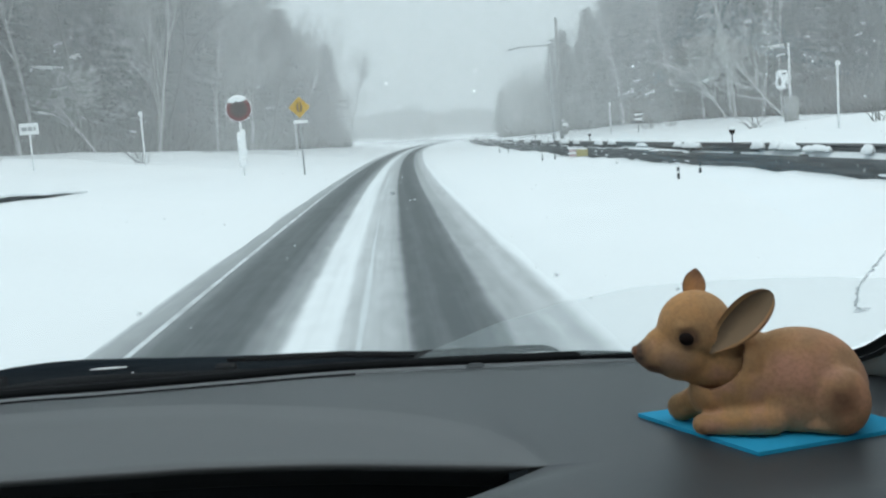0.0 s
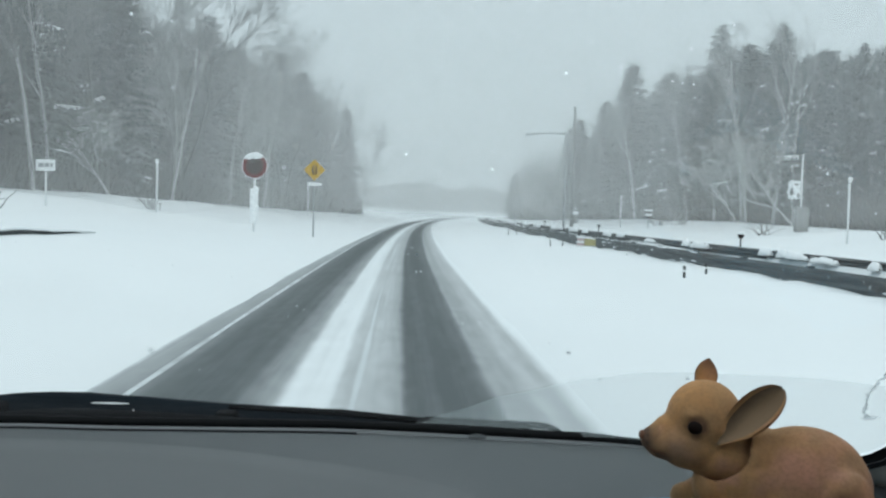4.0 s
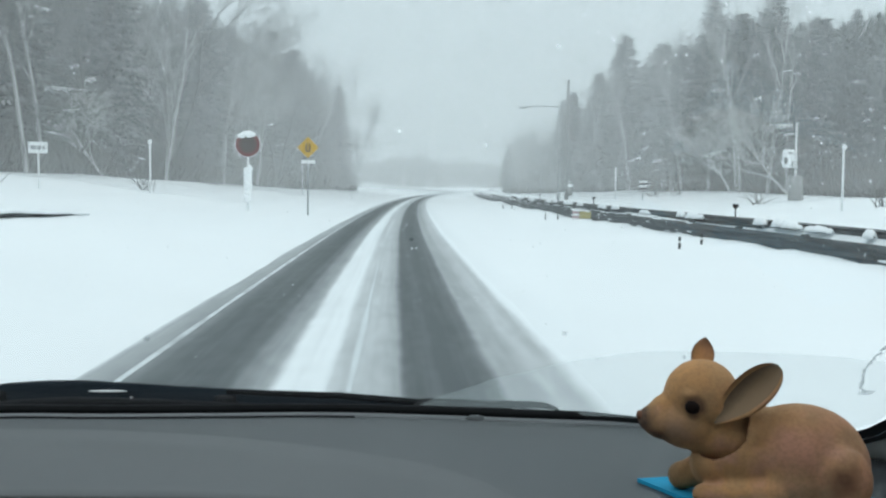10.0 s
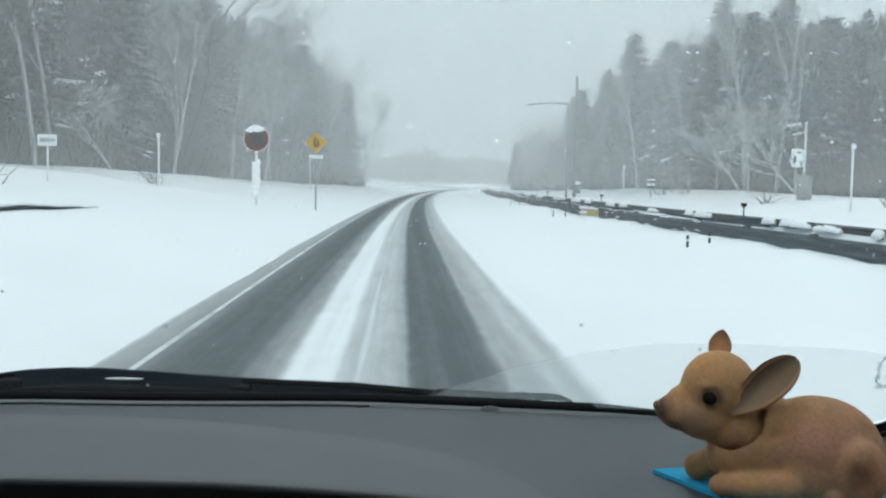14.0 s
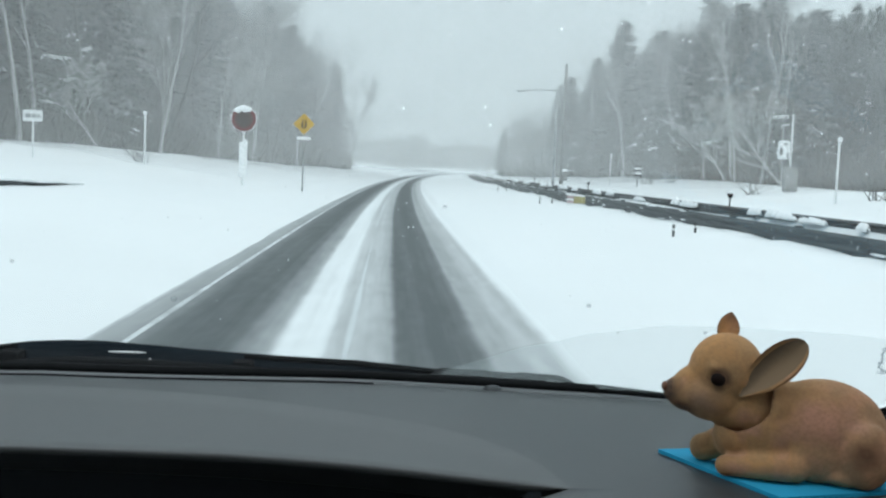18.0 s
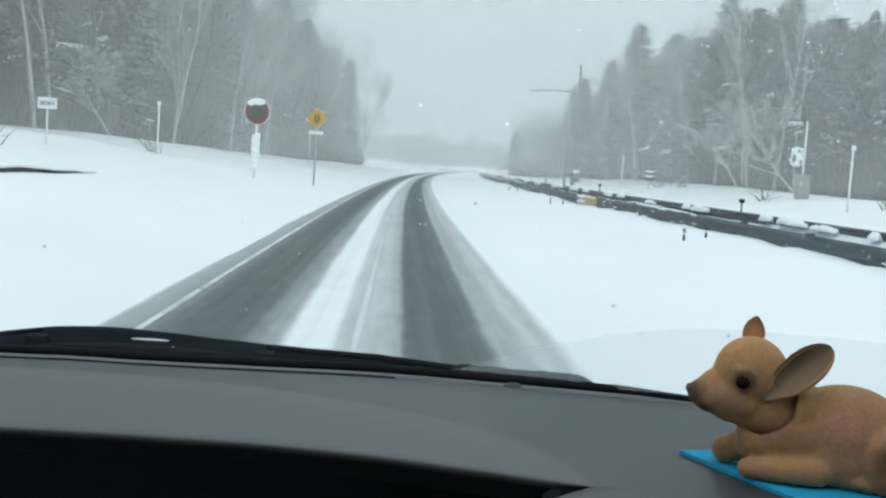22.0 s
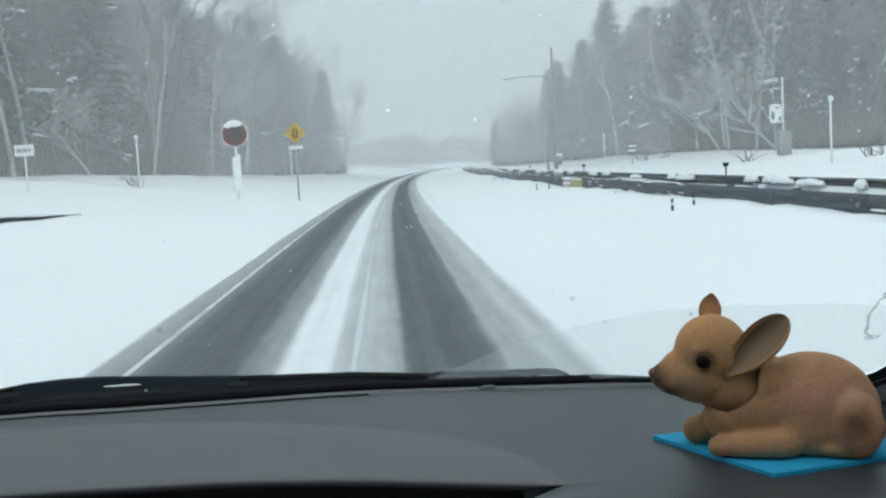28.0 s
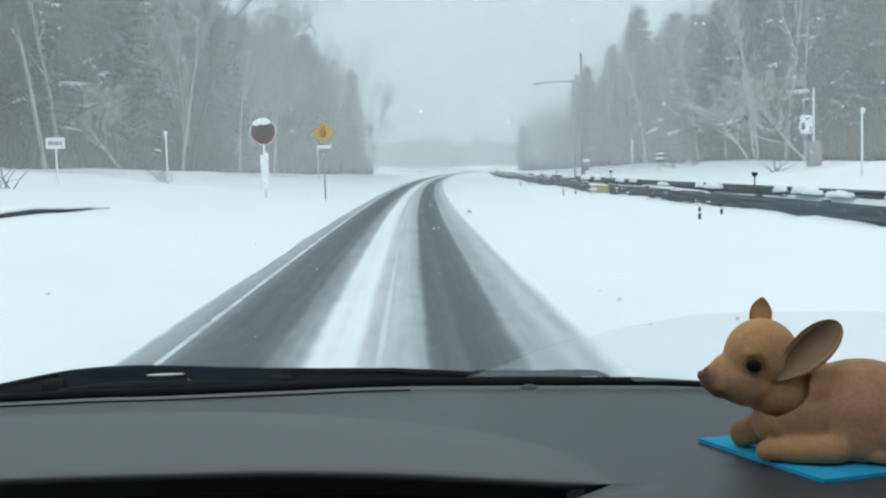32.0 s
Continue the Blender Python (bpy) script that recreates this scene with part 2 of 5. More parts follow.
M_SHRUB = snowy("snowy_twigs", (0.075, 0.080, 0.075), (0.11, 0.113, 0.105), 0.5, 1.1, 5.0, 0.4)
M_THICKET = snowy("dark_thicket", (0.040, 0.052, 0.047), (0.055, 0.066, 0.060), 0.8, 1.4, 0.7, 0.5)
M_DASH = plain("grained_grey_plastic", (0.040, 0.045, 0.049), 0.43, vary=0.10, scale=700, bump=0.25, dist=0.0006)
M_EDGE = plain("pale_edge_plastic", (0.125, 0.131, 0.137), 0.5, vary=0.06, scale=300)
M_HOOD = plain("lighter_grey_plastic", (0.106, 0.112, 0.115), 0.62, vary=0.06, scale=700, bump=0.2, dist=0.0005)
M_DARK = plain("black_plastic", (0.010, 0.011, 0.013), 0.6, vary=0.1, scale=80)
# near black carries the shade that lies under the instrument hood
M_RECESS = plain("shaded_recess_black", (0.022, 0.026, 0.033), 0.8, vary=0.15, scale=60)
M_RUBBER = plain("black_rubber", (0.010, 0.011, 0.012), 0.7, vary=0.2, scale=60)
M_ARM = plain("black_painted_metal", (0.008, 0.0125, 0.017), 0.6, vary=0.2, scale=40)
M_TRIM = plain("pale_grey_trim", (0.58, 0.59, 0.57), 0.7, vary=0.06, scale=300, bump=0.15)
M_PAINT = plain("dark_car_paint", (0.05, 0.06, 0.07), 0.3, vary=0.05)
M_LINING = plain("grey_lining", (0.20, 0.20, 0.20), 0.9, vary=0.08, scale=200)
M_GLASS = film_material("windscreen_glass", 0.0, (1, 1, 1), 1.0)
M_FILM = film_material("moist_film", 0.21, (0.55, 0.61, 0.62))
M_ICE = film_material("grey_ice", 0.36, (0.62, 0.66, 0.68))
M_FLAKE = film_material("thin_snowflake", 0.8, (0.97, 0.98, 0.98))
M_FELT = plain("blue_felt", (0.010, 0.33, 0.56), 0.9, vary=0.10, scale=500, bump=0.4, dist=0.0006)
M_EYE = plain("black_glass_eye", (0.016, 0.011, 0.010), 0.42, vary=0.1)
M_RED = plain("faded_red_sheet", (0.13, 0.018, 0.018), 0.5, vary=0.25, scale=6)
M_SIGNDARK = plain("brown_sign_face", (0.045, 0.026, 0.022), 0.5, vary=0.4, scale=9)
M_YELLOW = plain("yellow_sheet", (0.50, 0.30, 0.01), 0.5, vary=0.15, scale=6)
M_WHITE = plain("white_sheet", (0.72, 0.75, 0.76), 0.5, vary=0.08, scale=6)
M_BLACK = plain("black_sheet", (0.02, 0.02, 0.022), 0.5)
M_CONC = plain("grey_concrete", (0.22, 0.23, 0.23), 0.85, vary=0.15, scale=5, bump=0.3, dist=0.01)
M_SLUSH = plain("grey_slush", (0.026, 0.0285, 0.0295), 0.9, vary=0.9, scale=160, bump=0.8, dist=0.002)
M_POSTDARK = plain("weathered_dark_rubber", (0.05, 0.055, 0.058), 0.7, vary=0.3, scale=20)
M_PINK = plain("faded_pink_sheet", (0.46, 0.36, 0.37), 0.6, vary=0.2, scale=8)
M_AMBER = plain("dull_yellow_sheet", (0.40, 0.37, 0.19), 0.6, vary=0.2, scale=8)


def turned(x, y, z):
    """A place on the toy's head once the head is turned in its collar."""
    a = radians(11)
    return (-0.035 + (x + 0.035) * math.cos(a) - y * math.sin(a), (x + 0.035) * math.sin(a) + y * math.cos(a), z)


def fur_material():
    """Flocking: olive tan with light painted on the crown, rosier on the back, rubbed brown in patches."""
    m = Mat("tan_flocking", 0.95)
    big = m.noise(22.0, 3)
    mid = m.noise(75.0, 3)
    fine = m.noise(1500.0, 2)
    co = m.node("ShaderNodeTexCoord")
    sp = m.node("ShaderNodeSeparateXYZ")
    m.link(co.outputs["Object"], sp.inputs[0])

    def spot(place, inner, outer, amount):
        d = m.node("ShaderNodeVectorMath")
        d.operation = "DISTANCE"
        m.link(co.outputs["Object"], d.inputs[0])
        d.inputs[1].default_value = place
        r = m.math("ADD", d.outputs["Value"], m.math("MULTIPLY", m.math("SUBTRACT", mid, 0.5), 0.012))
        return m.ramp(m.math("MULTIPLY", r, 20.0), (inner * 20, (amount,) * 3), (outer * 20, (0, 0, 0)))

    back = m.ramp(m.math("ADD", m.math("MULTIPLY", sp.outputs["X"], 12.0), m.math("ADD", big, -0.05)), (0.30, (0, 0, 0)), (0.75, (1, 1, 1)))
    c = m.mix(back, (0.54, 0.285, 0.115), (0.57, 0.285, 0.160))
    patch = m.noise(34.0, 2)
    c = m.mix(m.ramp(patch, (0.50, (0, 0, 0)), (0.66, (0.5, 0.5, 0.5))), c, (0.30, 0.205, 0.11))
    c = m.mix(m.ramp(patch, (0.36, (0.85, 0.85, 0.85)), (0.50, (0, 0, 0))), c, (0.60, 0.31, 0.21))
    c = m.mix(m.ramp(big, (0.30, (0.55, 0.55, 0.55)), (0.55, (0, 0, 0))), c, (0.24, 0.135, 0.066))
    c = m.mix(m.ramp(mid, (0.48, (0, 0, 0)), (0.80, (0.55, 0.55, 0.55))), c, (0.58, 0.34, 0.16))
    # light falling on the top of the head, put into the colour
    c = m.mix(spot((-0.066, -0.006, 0.096), 0.012, 0.034, 0.8), c, (0.65, 0.325, 0.12))
    c = m.mix(spot((-0.070, -0.030, 0.052), 0.006, 0.022, 0.8), c, (0.33, 0.215, 0.14))
    c = m.mix(spot((0.014, -0.030, 0.046), 0.008, 0.022, 0.7), c, (0.62, 0.30, 0.21))
    c = m.mix(spot((0.046, -0.036, 0.029), 0.005, 0.016, 0.95), c, (0.13, 0.055, 0.032))
    c = m.mix(spot((0.045, -0.030, 0.050), 0.004, 0.014, 0.5), c, (0.58, 0.32, 0.24))
    for v in (-1, 1):
        c = m.mix(spot(turned(-0.0590, 0.0235 * v, 0.0720), 0.0056, 0.0098, 0.9), c, (0.085, 0.045, 0.03))
    c = m.mix(spot(turned(-0.0965, -0.002, 0.0585), 0.007, 0.0165, 1.0), c, (0.05, 0.034, 0.030))
    c = m.mix(spot(turned(-0.084, -0.008, 0.0455), 0.004, 0.012, 0.9), c, (0.08, 0.05, 0.04))
    c = m.mix(spot(turned(-0.044, 0.020, 0.118), 0.003, 0.010, 0.7), c, (0.16, 0.09, 0.05))
    c = m.mix(m.ramp(m.noise(330.0, 3), (0.36, (0.30, 0.30, 0.30)), (0.58, (0, 0, 0))), c, (0.24, 0.13, 0.07))
    c = m.mix(m.math("MULTIPLY", fine, 0.4), c, (0.20, 0.11, 0.06))
    m.color(c)
    m.b.inputs["Sheen Weight"].default_value = 0.12
    m.b.inputs["Sheen Tint"].default_value = (0.95, 0.70, 0.50, 1)
    m.b.inputs["Sheen Roughness"].default_value = 0.5
    m.bump(m.math("ADD", fine, m.math("MULTIPLY", mid, 2.0)), 0.6, 0.0008)
    return m.m


M_FUR = fur_material()


def ear_material():
    """Lining with the overhanging rim's shade painted in: dark along the upper margin, pale below."""
    m = Mat("ear_lining", 0.95)
    co = m.node("ShaderNodeTexCoord")
    d = m.node("ShaderNodeVectorMath")
    d.operation = "DOT_PRODUCT"
    m.link(co.outputs["Object"], d.inputs[0])
    d.inputs[1].default_value = (-0.77, 0.0, 0.64)
    n = m.noise(260.0, 3)
    k = m.math("ADD", m.math("MULTIPLY", m.math("ADD", d.outputs["Value"], -0.0725), 70.0), m.math("MULTIPLY", m.math("SUBTRACT", n, 0.5), 0.25))
    m.color(m.mix(m.ramp(m.math("ADD", k, 0.5), (0.05, (0, 0, 0)), (0.85, (1, 1, 1))), (0.26, 0.180, 0.112), (0.085, 0.058, 0.040)))
    return m.m


M_EAR = ear_material()
# brown of nose and mouth, also the painted shade in the collar's hollow
M_NECK = plain("hollow_and_nose_brown", (0.16, 0.075, 0.045), 0.95, vary=0.15, scale=300)


# ---- helpers for meshes ----
def solid(name, bm, material, smooth=False):
    me = bpy.data.meshes.new(name)
    bm.normal_update()
    bm.to_mesh(me)
    bm.free()
    for m in material if isinstance(material, (list, tuple)) else (material,):
        me.materials.append(m)
    if smooth:
        me.polygons.foreach_set("use_smooth", [True] * len(me.polygons))
    return me


def part(name, bm, material, parent, label="", smooth=False):
    """One mesh object under a thing or a part."""
    ob = new(name, solid(name, bm, material, smooth))
    ob.parent = parent
    if label:
        ob["label"] = label
    return ob


def thing(name, label, category, m=None, group="", kind=""):
    ob = new(name)
    ob.empty_display_size = 0.1
    if m is not None:
        ob.matrix_world = m
    return tagged(ob, label, category, group, kind)


def box(bm, x0, x1, y0, y1, z0, z1, bevel=0.0, m=None):
    r = bmesh.ops.create_cube(bm, size=1.0)
    vs = r["verts"]
    for v in vs:
        v.co = Vector((x0 + (v.co.x + .5) * (x1 - x0), y0 + (v.co.y + .5) * (y1 - y0), z0 + (v.co.z + .5) * (z1 - z0)))
    if bevel:
        es = list({e for v in vs for e in v.link_edges})
        g = bmesh.ops.bevel(bm, geom=es, offset=bevel, segments=2, affect="EDGES", profile=0.5)
        vs = list({v for f in g["faces"] for v in f.verts} | {v for v in vs if v.is_valid})
    if m is not None:
        bmesh.ops.transform(bm, matrix=m, verts=vs)
    return vs


def tube(bm, pts, radii, sides=6, cap=True, mat=0):
    """A tapered tube along a line of points."""
    rings = []
    for i, p in enumerate(pts):
        p = Vector(p)
        d = (Vector(pts[min(i + 1, len(pts) - 1)]) - Vector(pts[max(i - 1, 0)])).normalized()
        a = d.orthogonal().normalized() if abs(d.z) > 0.9 else d.cross(Vector((0, 0, 1))).normalized()
        b = d.cross(a)
        r = radii[i] if isinstance(radii, (list, tuple)) else radii
        rings.append([bm.verts.new(p + r * (math.cos(k * math.tau / sides) * a + math.sin(k * math.tau / sides) * b)) for k in range(sides)])
    for a, b in zip(rings, rings[1:]):
        for k in range(sides):
            f = bm.faces.new((a[k], a[(k + 1) % sides], b[(k + 1) % sides], b[k]))
            f.material_index = mat
    if cap and sides > 2:
        for ring in (rings[0][::-1], rings[-1]):
            f = bm.faces.new(ring)
            f.material_index = mat


def grid(bm, rows, mat=0):
    """Quads between rows of points, all of one length."""
    vs = [[bm.verts.new(p) for p in row] for row in rows]
    for a, b in zip(vs, vs[1:]):
        for i in range(len(a) - 1):
            f = bm.faces.new((a[i], a[i + 1], b[i + 1], b[i]))
            f.material_index = mat
    return vs


def ball(bm, c, r, m=None, seg=16, mat=0):
    g = bmesh.ops.create_uvsphere(bm, u_segments=seg, v_segments=max(6, seg * 2 // 3), radius=1.0)
    mm = Matrix.Translation(c) @ (m or Matrix()) @ Matrix.Diagonal((*r, 1))
    bmesh.ops.transform(bm, matrix=mm, verts=g["verts"])
    for f in {f for v in g["verts"] for f in v.link_faces}:
        f.material_index = mat


def curve(points, x):
    """Height of a line of points over x, smoothed between them."""
    xs = [p[0] for p in points]
    ys = [p[1] for p in points]
    if x <= xs[0]:
        return ys[0]
    for i in range(len(xs) - 1):
        if x <= xs[i + 1]:
            k = (x - xs[i]) / (xs[i + 1] - xs[i])
            p0 = ys[max(i - 1, 0)]
            p1, p2 = ys[i], ys[i + 1]
            p3 = ys[min(i + 2, len(ys) - 1)]
            return p1 + 0.5 * k * (p2 - p0 + k * (2 * p0 - 5 * p1 + 4 * p2 - p3 + k * (3 * (p1 - p2) + p3 - p0)))
    return ys[-1]


def hill(x, y, scale, seed=0.0):
    return noise.noise(Vector((x / scale + seed, y / scale - seed, seed * 0.37)))


# ---- the road's line: a long bend to the right ----
BEND = 1 / (2 * 2400)


def along(s, l, z=0.0):
    """A place s metres down the road and l metres right of the driver's eye."""
    if s < 0:
        return Vector((l, s, z))
    e = min(s, 320)
    th = 2 * BEND * e
    x = BEND * e * e + max(0, s - 320) * math.sin(th)
    y = e + max(0, s - 320) * math.cos(th)
    return Vector((x + l * math.cos(th), y - l * math.sin(th), z))


PROFILE = ((-900, 6), (-120, 3.4), (-60, 2.7), (-24, 2.3), (-17, 1.75), (-12, 1.05), (-8, .58), (-5, .32), (-3.2, .17), (-2.65, .11), (-2.32, .0), (-2.2, -.05),
           (1.36, -.05), (1.50, .0), (1.80, .10), (2.6, .16), (4.5, .22), (6.4, .24), (7.4, .25), (8.2, .30), (8.6, .74), (9.6, .66), (11, .50), (16, .52), (19, .95), (23, 1.32), (40, 1.35), (120, 2.5), (900, 6))


def snow_z(s, l):
    for (a, za), (b, zb) in zip(PROFILE, PROFILE[1:]):
        if a <= l <= b:
            k = (l - a) / (b - a)
            k = k * k * (3 - 2 * k)
            z = za + (zb - za) * k
            break
    else:
        z = 6.0
    if l < -2.6 or l > 1.9:
        d = min(1, (-2.6 - l if l < 0 else l - 1.9) / 4)
        p = along(s, l)
        z += d * (0.16 * hill(p.x, p.y, 9, 1) + 0.05 * hill(p.x, p.y, 2.3, 2) + (0.35 * hill(p.x, p.y, 34, 5) if abs(l) > 14 else 0))
        if 6.5 < l < 8.1:
            z += 0.10 * hill(p.x, p.y, 1.5, 11) + 0.05 * hill(p.x, p.y, 0.5, 12)
    return z


def build_ground():
    bm = bmesh.new()
    ls = [-900, -400, -200, -120, -80, -60, -45, -34, -28, -24, -20, -18, -16, -15, -14, -13, -12, -11, -10, -9, -8, -7, -6, -5.4, -4.8, -4.2, -3.7, -3.3, -3.0,
          -2.8, -2.62, -2.46, -2.36, -2.26, 0, 1.42, 1.50, 1.58, 1.70, 1.88, 2.2, 2.5, 2.9, 3.4, 4, 4.6, 5.2, 5.8, 6.4, 6.8, 7.1, 7.3, 7.5, 7.8, 8.2, 8.5, 8.75, 9.2, 9.6, 10.2, 11, 12.5, 14,
          16, 17, 18, 19, 20, 21, 22, 23, 25, 28, 33, 40, 55, 80, 120, 200, 400, 900]
    ss = [-300, -120, -60, -30] + [-16 + 2 * i for i in range(8)]
    s = 0.0
    while s < 400:
        ss.append(s)
        s += 0.4 + s * 0.016
    ss += [450, 520, 620, 760, 950, 1200, 1600]
    rows = []
    for s in ss:
        row = []
        for l in ls:
            e = 0.0
            if -2.8 <= l <= -2.2 or 1.4 <= l <= 1.9:
                e = 0.06 * hill(s, l, 4.5, 4) + 0.03 * hill(s, l, 1.2, 7)
            row.append(along(s, l + e, snow_z(s, l)))
        rows.append(row)
    grid(bm, rows)
    ob = new("ground", solid("ground", bm, M_SNOW, True))
    tagged(ob, "deep smooth fresh snow over the verges and fields", "snow", kind="structure")


def build_road():
    bm = bmesh.new()
    uv = bm.loops.layers.uv.new("UVMap")
    ls = [-2.75 + 0.15 * i for i in range(33)]
    ss = [-40, -20, -8]
    s = 0.0
    while s < 420:
        ss.append(s)
        s += 0.8 + s * 0.02
    vs = [[bm.verts.new(along(s, l, 0.0)) for l in ls] for s in ss]
    for i in range(len(ss) - 1):
        for j in range(len(ls) - 1):
            f = bm.faces.new((vs[i][j], vs[i][j + 1], vs[i + 1][j + 1], vs[i + 1][j]))
            for lp, (a, b) in zip(f.loops, ((i, j), (i, j + 1), (i + 1, j + 1), (i + 1, j))):
                lp[uv].uv = (ls[b], ss[a])
    ob = new("road", solid("road", bm, M_ROAD, True))
    tagged(ob, "wet grey asphalt lane with bare wheel tracks between snow strips", "road", kind="structure")
    bm = bmesh.new()
    rows = []
    for i in range(-50, 130):
        s = i * 0.6 + 0.02 * i * abs(i)
        w = 0.026 + 0.016 * hill(s, 3, 2.1, 5) + 0.008 * hill(s, 3, 0.7, 8)
        rows.append([along(s, -2.008 - w, 0.004), along(s, -2.004 + w, 0.004)])
    grid(bm, rows)
    ob = new("edge_line", solid("edge_line", bm, M_LINE))
    bm = bmesh.new()
    rows = []
    for i in range(-60, 150):
        s = i * 0.45 + 0.012 * i * abs(i)
        w = max(0.0, 0.020 + 0.035 * hill(s, 2, 3.5, 5) + 0.014 * hill(s, 8, 0.9, 6))
        rows.append([along(s, -0.290 - w + 0.03 * hill(s, 4, 6, 3), 0.004), along(s, -0.286 + w + 0.03 * hill(s, 7, 6, 9), 0.004)])
    grid(bm, rows)
    snow_line = new("snow_ridge", solid("snow_ridge", bm, M_RIDGE))
    tagged(snow_line, "thin white ridge of snow between the wheel tracks", "road marking", kind="structure")
    tagged(ob, "worn white painted line along the road's edge", "road marking", kind="structure")


build_ground()
build_road()


# ---- haze of the snowy air, added as pale sheets, one behind another ----
def build_air():
    bm_sizes = ((26, 60, 0.12), (52, 90, 0.215), (85, 140, 0.22), (130, 200, 0.22), (210, 300, 0.52))
    for s, half, amount in bm_sizes:
        bm = bmesh.new()
        grid(bm, [[along(s + 0.0009 * u * u, 0) + Vector((u, 0, z)) for u in (-half, -half / 2, 0, half / 2, half)] for z in (-3, half * 0.75)])
        ob = new("haze_sheet", solid("haze_sheet", bm, veil_material(amount)))
        tagged(ob, "pale see-through sheet standing in for snow haze", "snowfall", kind="stuff")


def build_flakes():
    """Single flakes hanging in the air before the car."""
    rng = random.Random(77)
    verts, faces = [], []
    for i in range(1100):
        y = 3.5 + 30 * rng.random() ** 1.2
        p = Vector((rng.uniform(-0.62, 0.62) * y, y, 1.45 + rng.uniform(-0.11, 0.30) * y))
        r = rng.uniform(0.0025, 0.008) * (1 + 0.8 * (rng.random() < 0.08)) * (0.5 + y / 22)
        k = len(verts)
        for d in ((1, 0, 0), (-1, 0, 0), (0, 1, 0), (0, -1, 0), (0, 0, 1), (0, 0, -1)):
            verts.append(tuple(p + Vector(d) * r * rng.uniform(0.6, 1.3)))
        for a, b, c in ((0, 2, 4), (2, 1, 4), (1, 3, 4), (3, 0, 4), (2, 0, 5), (1, 2, 5), (3, 1, 5), (0, 3, 5)):
            faces.append((k + a, k + b, k + c))
    me = bpy.data.meshes.new("snowflakes")
    me.from_pydata(verts, [], faces)
    me.materials.append(M_LUMP)
    tagged(new("snowflakes", me), "small white snowflakes falling over the road", "snowfall", kind="stuff")


build_air()
build_flakes()


# ---- car ----
DASH = 1.223
BASE = ((-1.15, 0.93), (-0.8, 1.02), (-0.39, 1.066), (-0.28, 1.066), (-0.16, 1.070), (-0.05, 1.073), (0.07, 1.057), (0.18, 1.039), (0.243, 1.027), (0.33, 0.99), (0.40, 0.93), (0.46, 0.86))
EDGE = ((-1.1, 0.76), (-0.5, 0.768), (-0.28, 0.768), (-0.2, 0.765), (-0.116, 0.760), (-0.033, 0.749), (0.047, 0.730), (0.085, 0.720), (0.113, 0.712))
RISE = ((-1.1, 0.98), (-0.5, 0.995), (-0.364, 0.996), (-0.258, 0.990), (-0.147, 0.965), (-0.041, 0.919), (0.033, 0.871), (0.076, 0.822), (0.100, 0.770), (0.113, 0.716))
LOWER = ((0.45, -0.50), (0.58, -0.20), (0.63, -0.08), (0.664, 0.003), (0.685, 0.049), (0.697, 0.081), (0.706, 0.106), (0.712, 0.113))

RIM = [(0.30, 1.002, 1.2225), (0.345, 0.97, 1.2235), (0.385, 0.935, 1.2300), (0.415, 0.91, 1.2385), (0.428, 0.90, 1.2455), (0.446, 0.89, 1.2590), (0.462, 0.88, 1.2790),
       (0.479, 0.86, 1.305), (0.497, 0.83, 1.34), (0.51, 0.74, 1.42), (0.515, 0.60, 1.53), (0.50, 0.40, 1.66), (0.47, 0.22, 1.75)]
WIDE = (0.002, 0.0035, 0.005, 0.005, 0.0045, 0.004, 0.004, 0.004, 0.004, 0.005, 0.006, 0.006, 0.006)


def glass_y(x, z):
    return curve(BASE, x) + 0.004 - (z - DASH) * 1.42 - 0.25 * max(0, z - 1.5)


def before_glass(x, y, z):
    """The frame's line drawn inwards until it lies on the cabin's side of the glass."""
    k = 1.0
    while k > 0.6 and k * y > glass_y(k * x, 1.45 + k * (z - 1.45)) - 0.006:
        k -= 0.0005
    return (k * x, k * y, max(1.2215, 1.45 + k * (z - 1.45)))


RIM = RIM[:2] + [before_glass(*p) for p in RIM[2:]]
OUTER = [(x + 0.75 * w, y - 0.010, max(1.219, z - 0.75 * w)) for (x, y, z), w in zip(RIM, WIDE)]

SHELF = tuple(p for p in BASE if p[0] < 0.34) + ((0.40, 0.945), (0.46, 0.93), (0.62, 0.93))
car = thing("car", "dark car standing in its lane on the snowy road", "car")


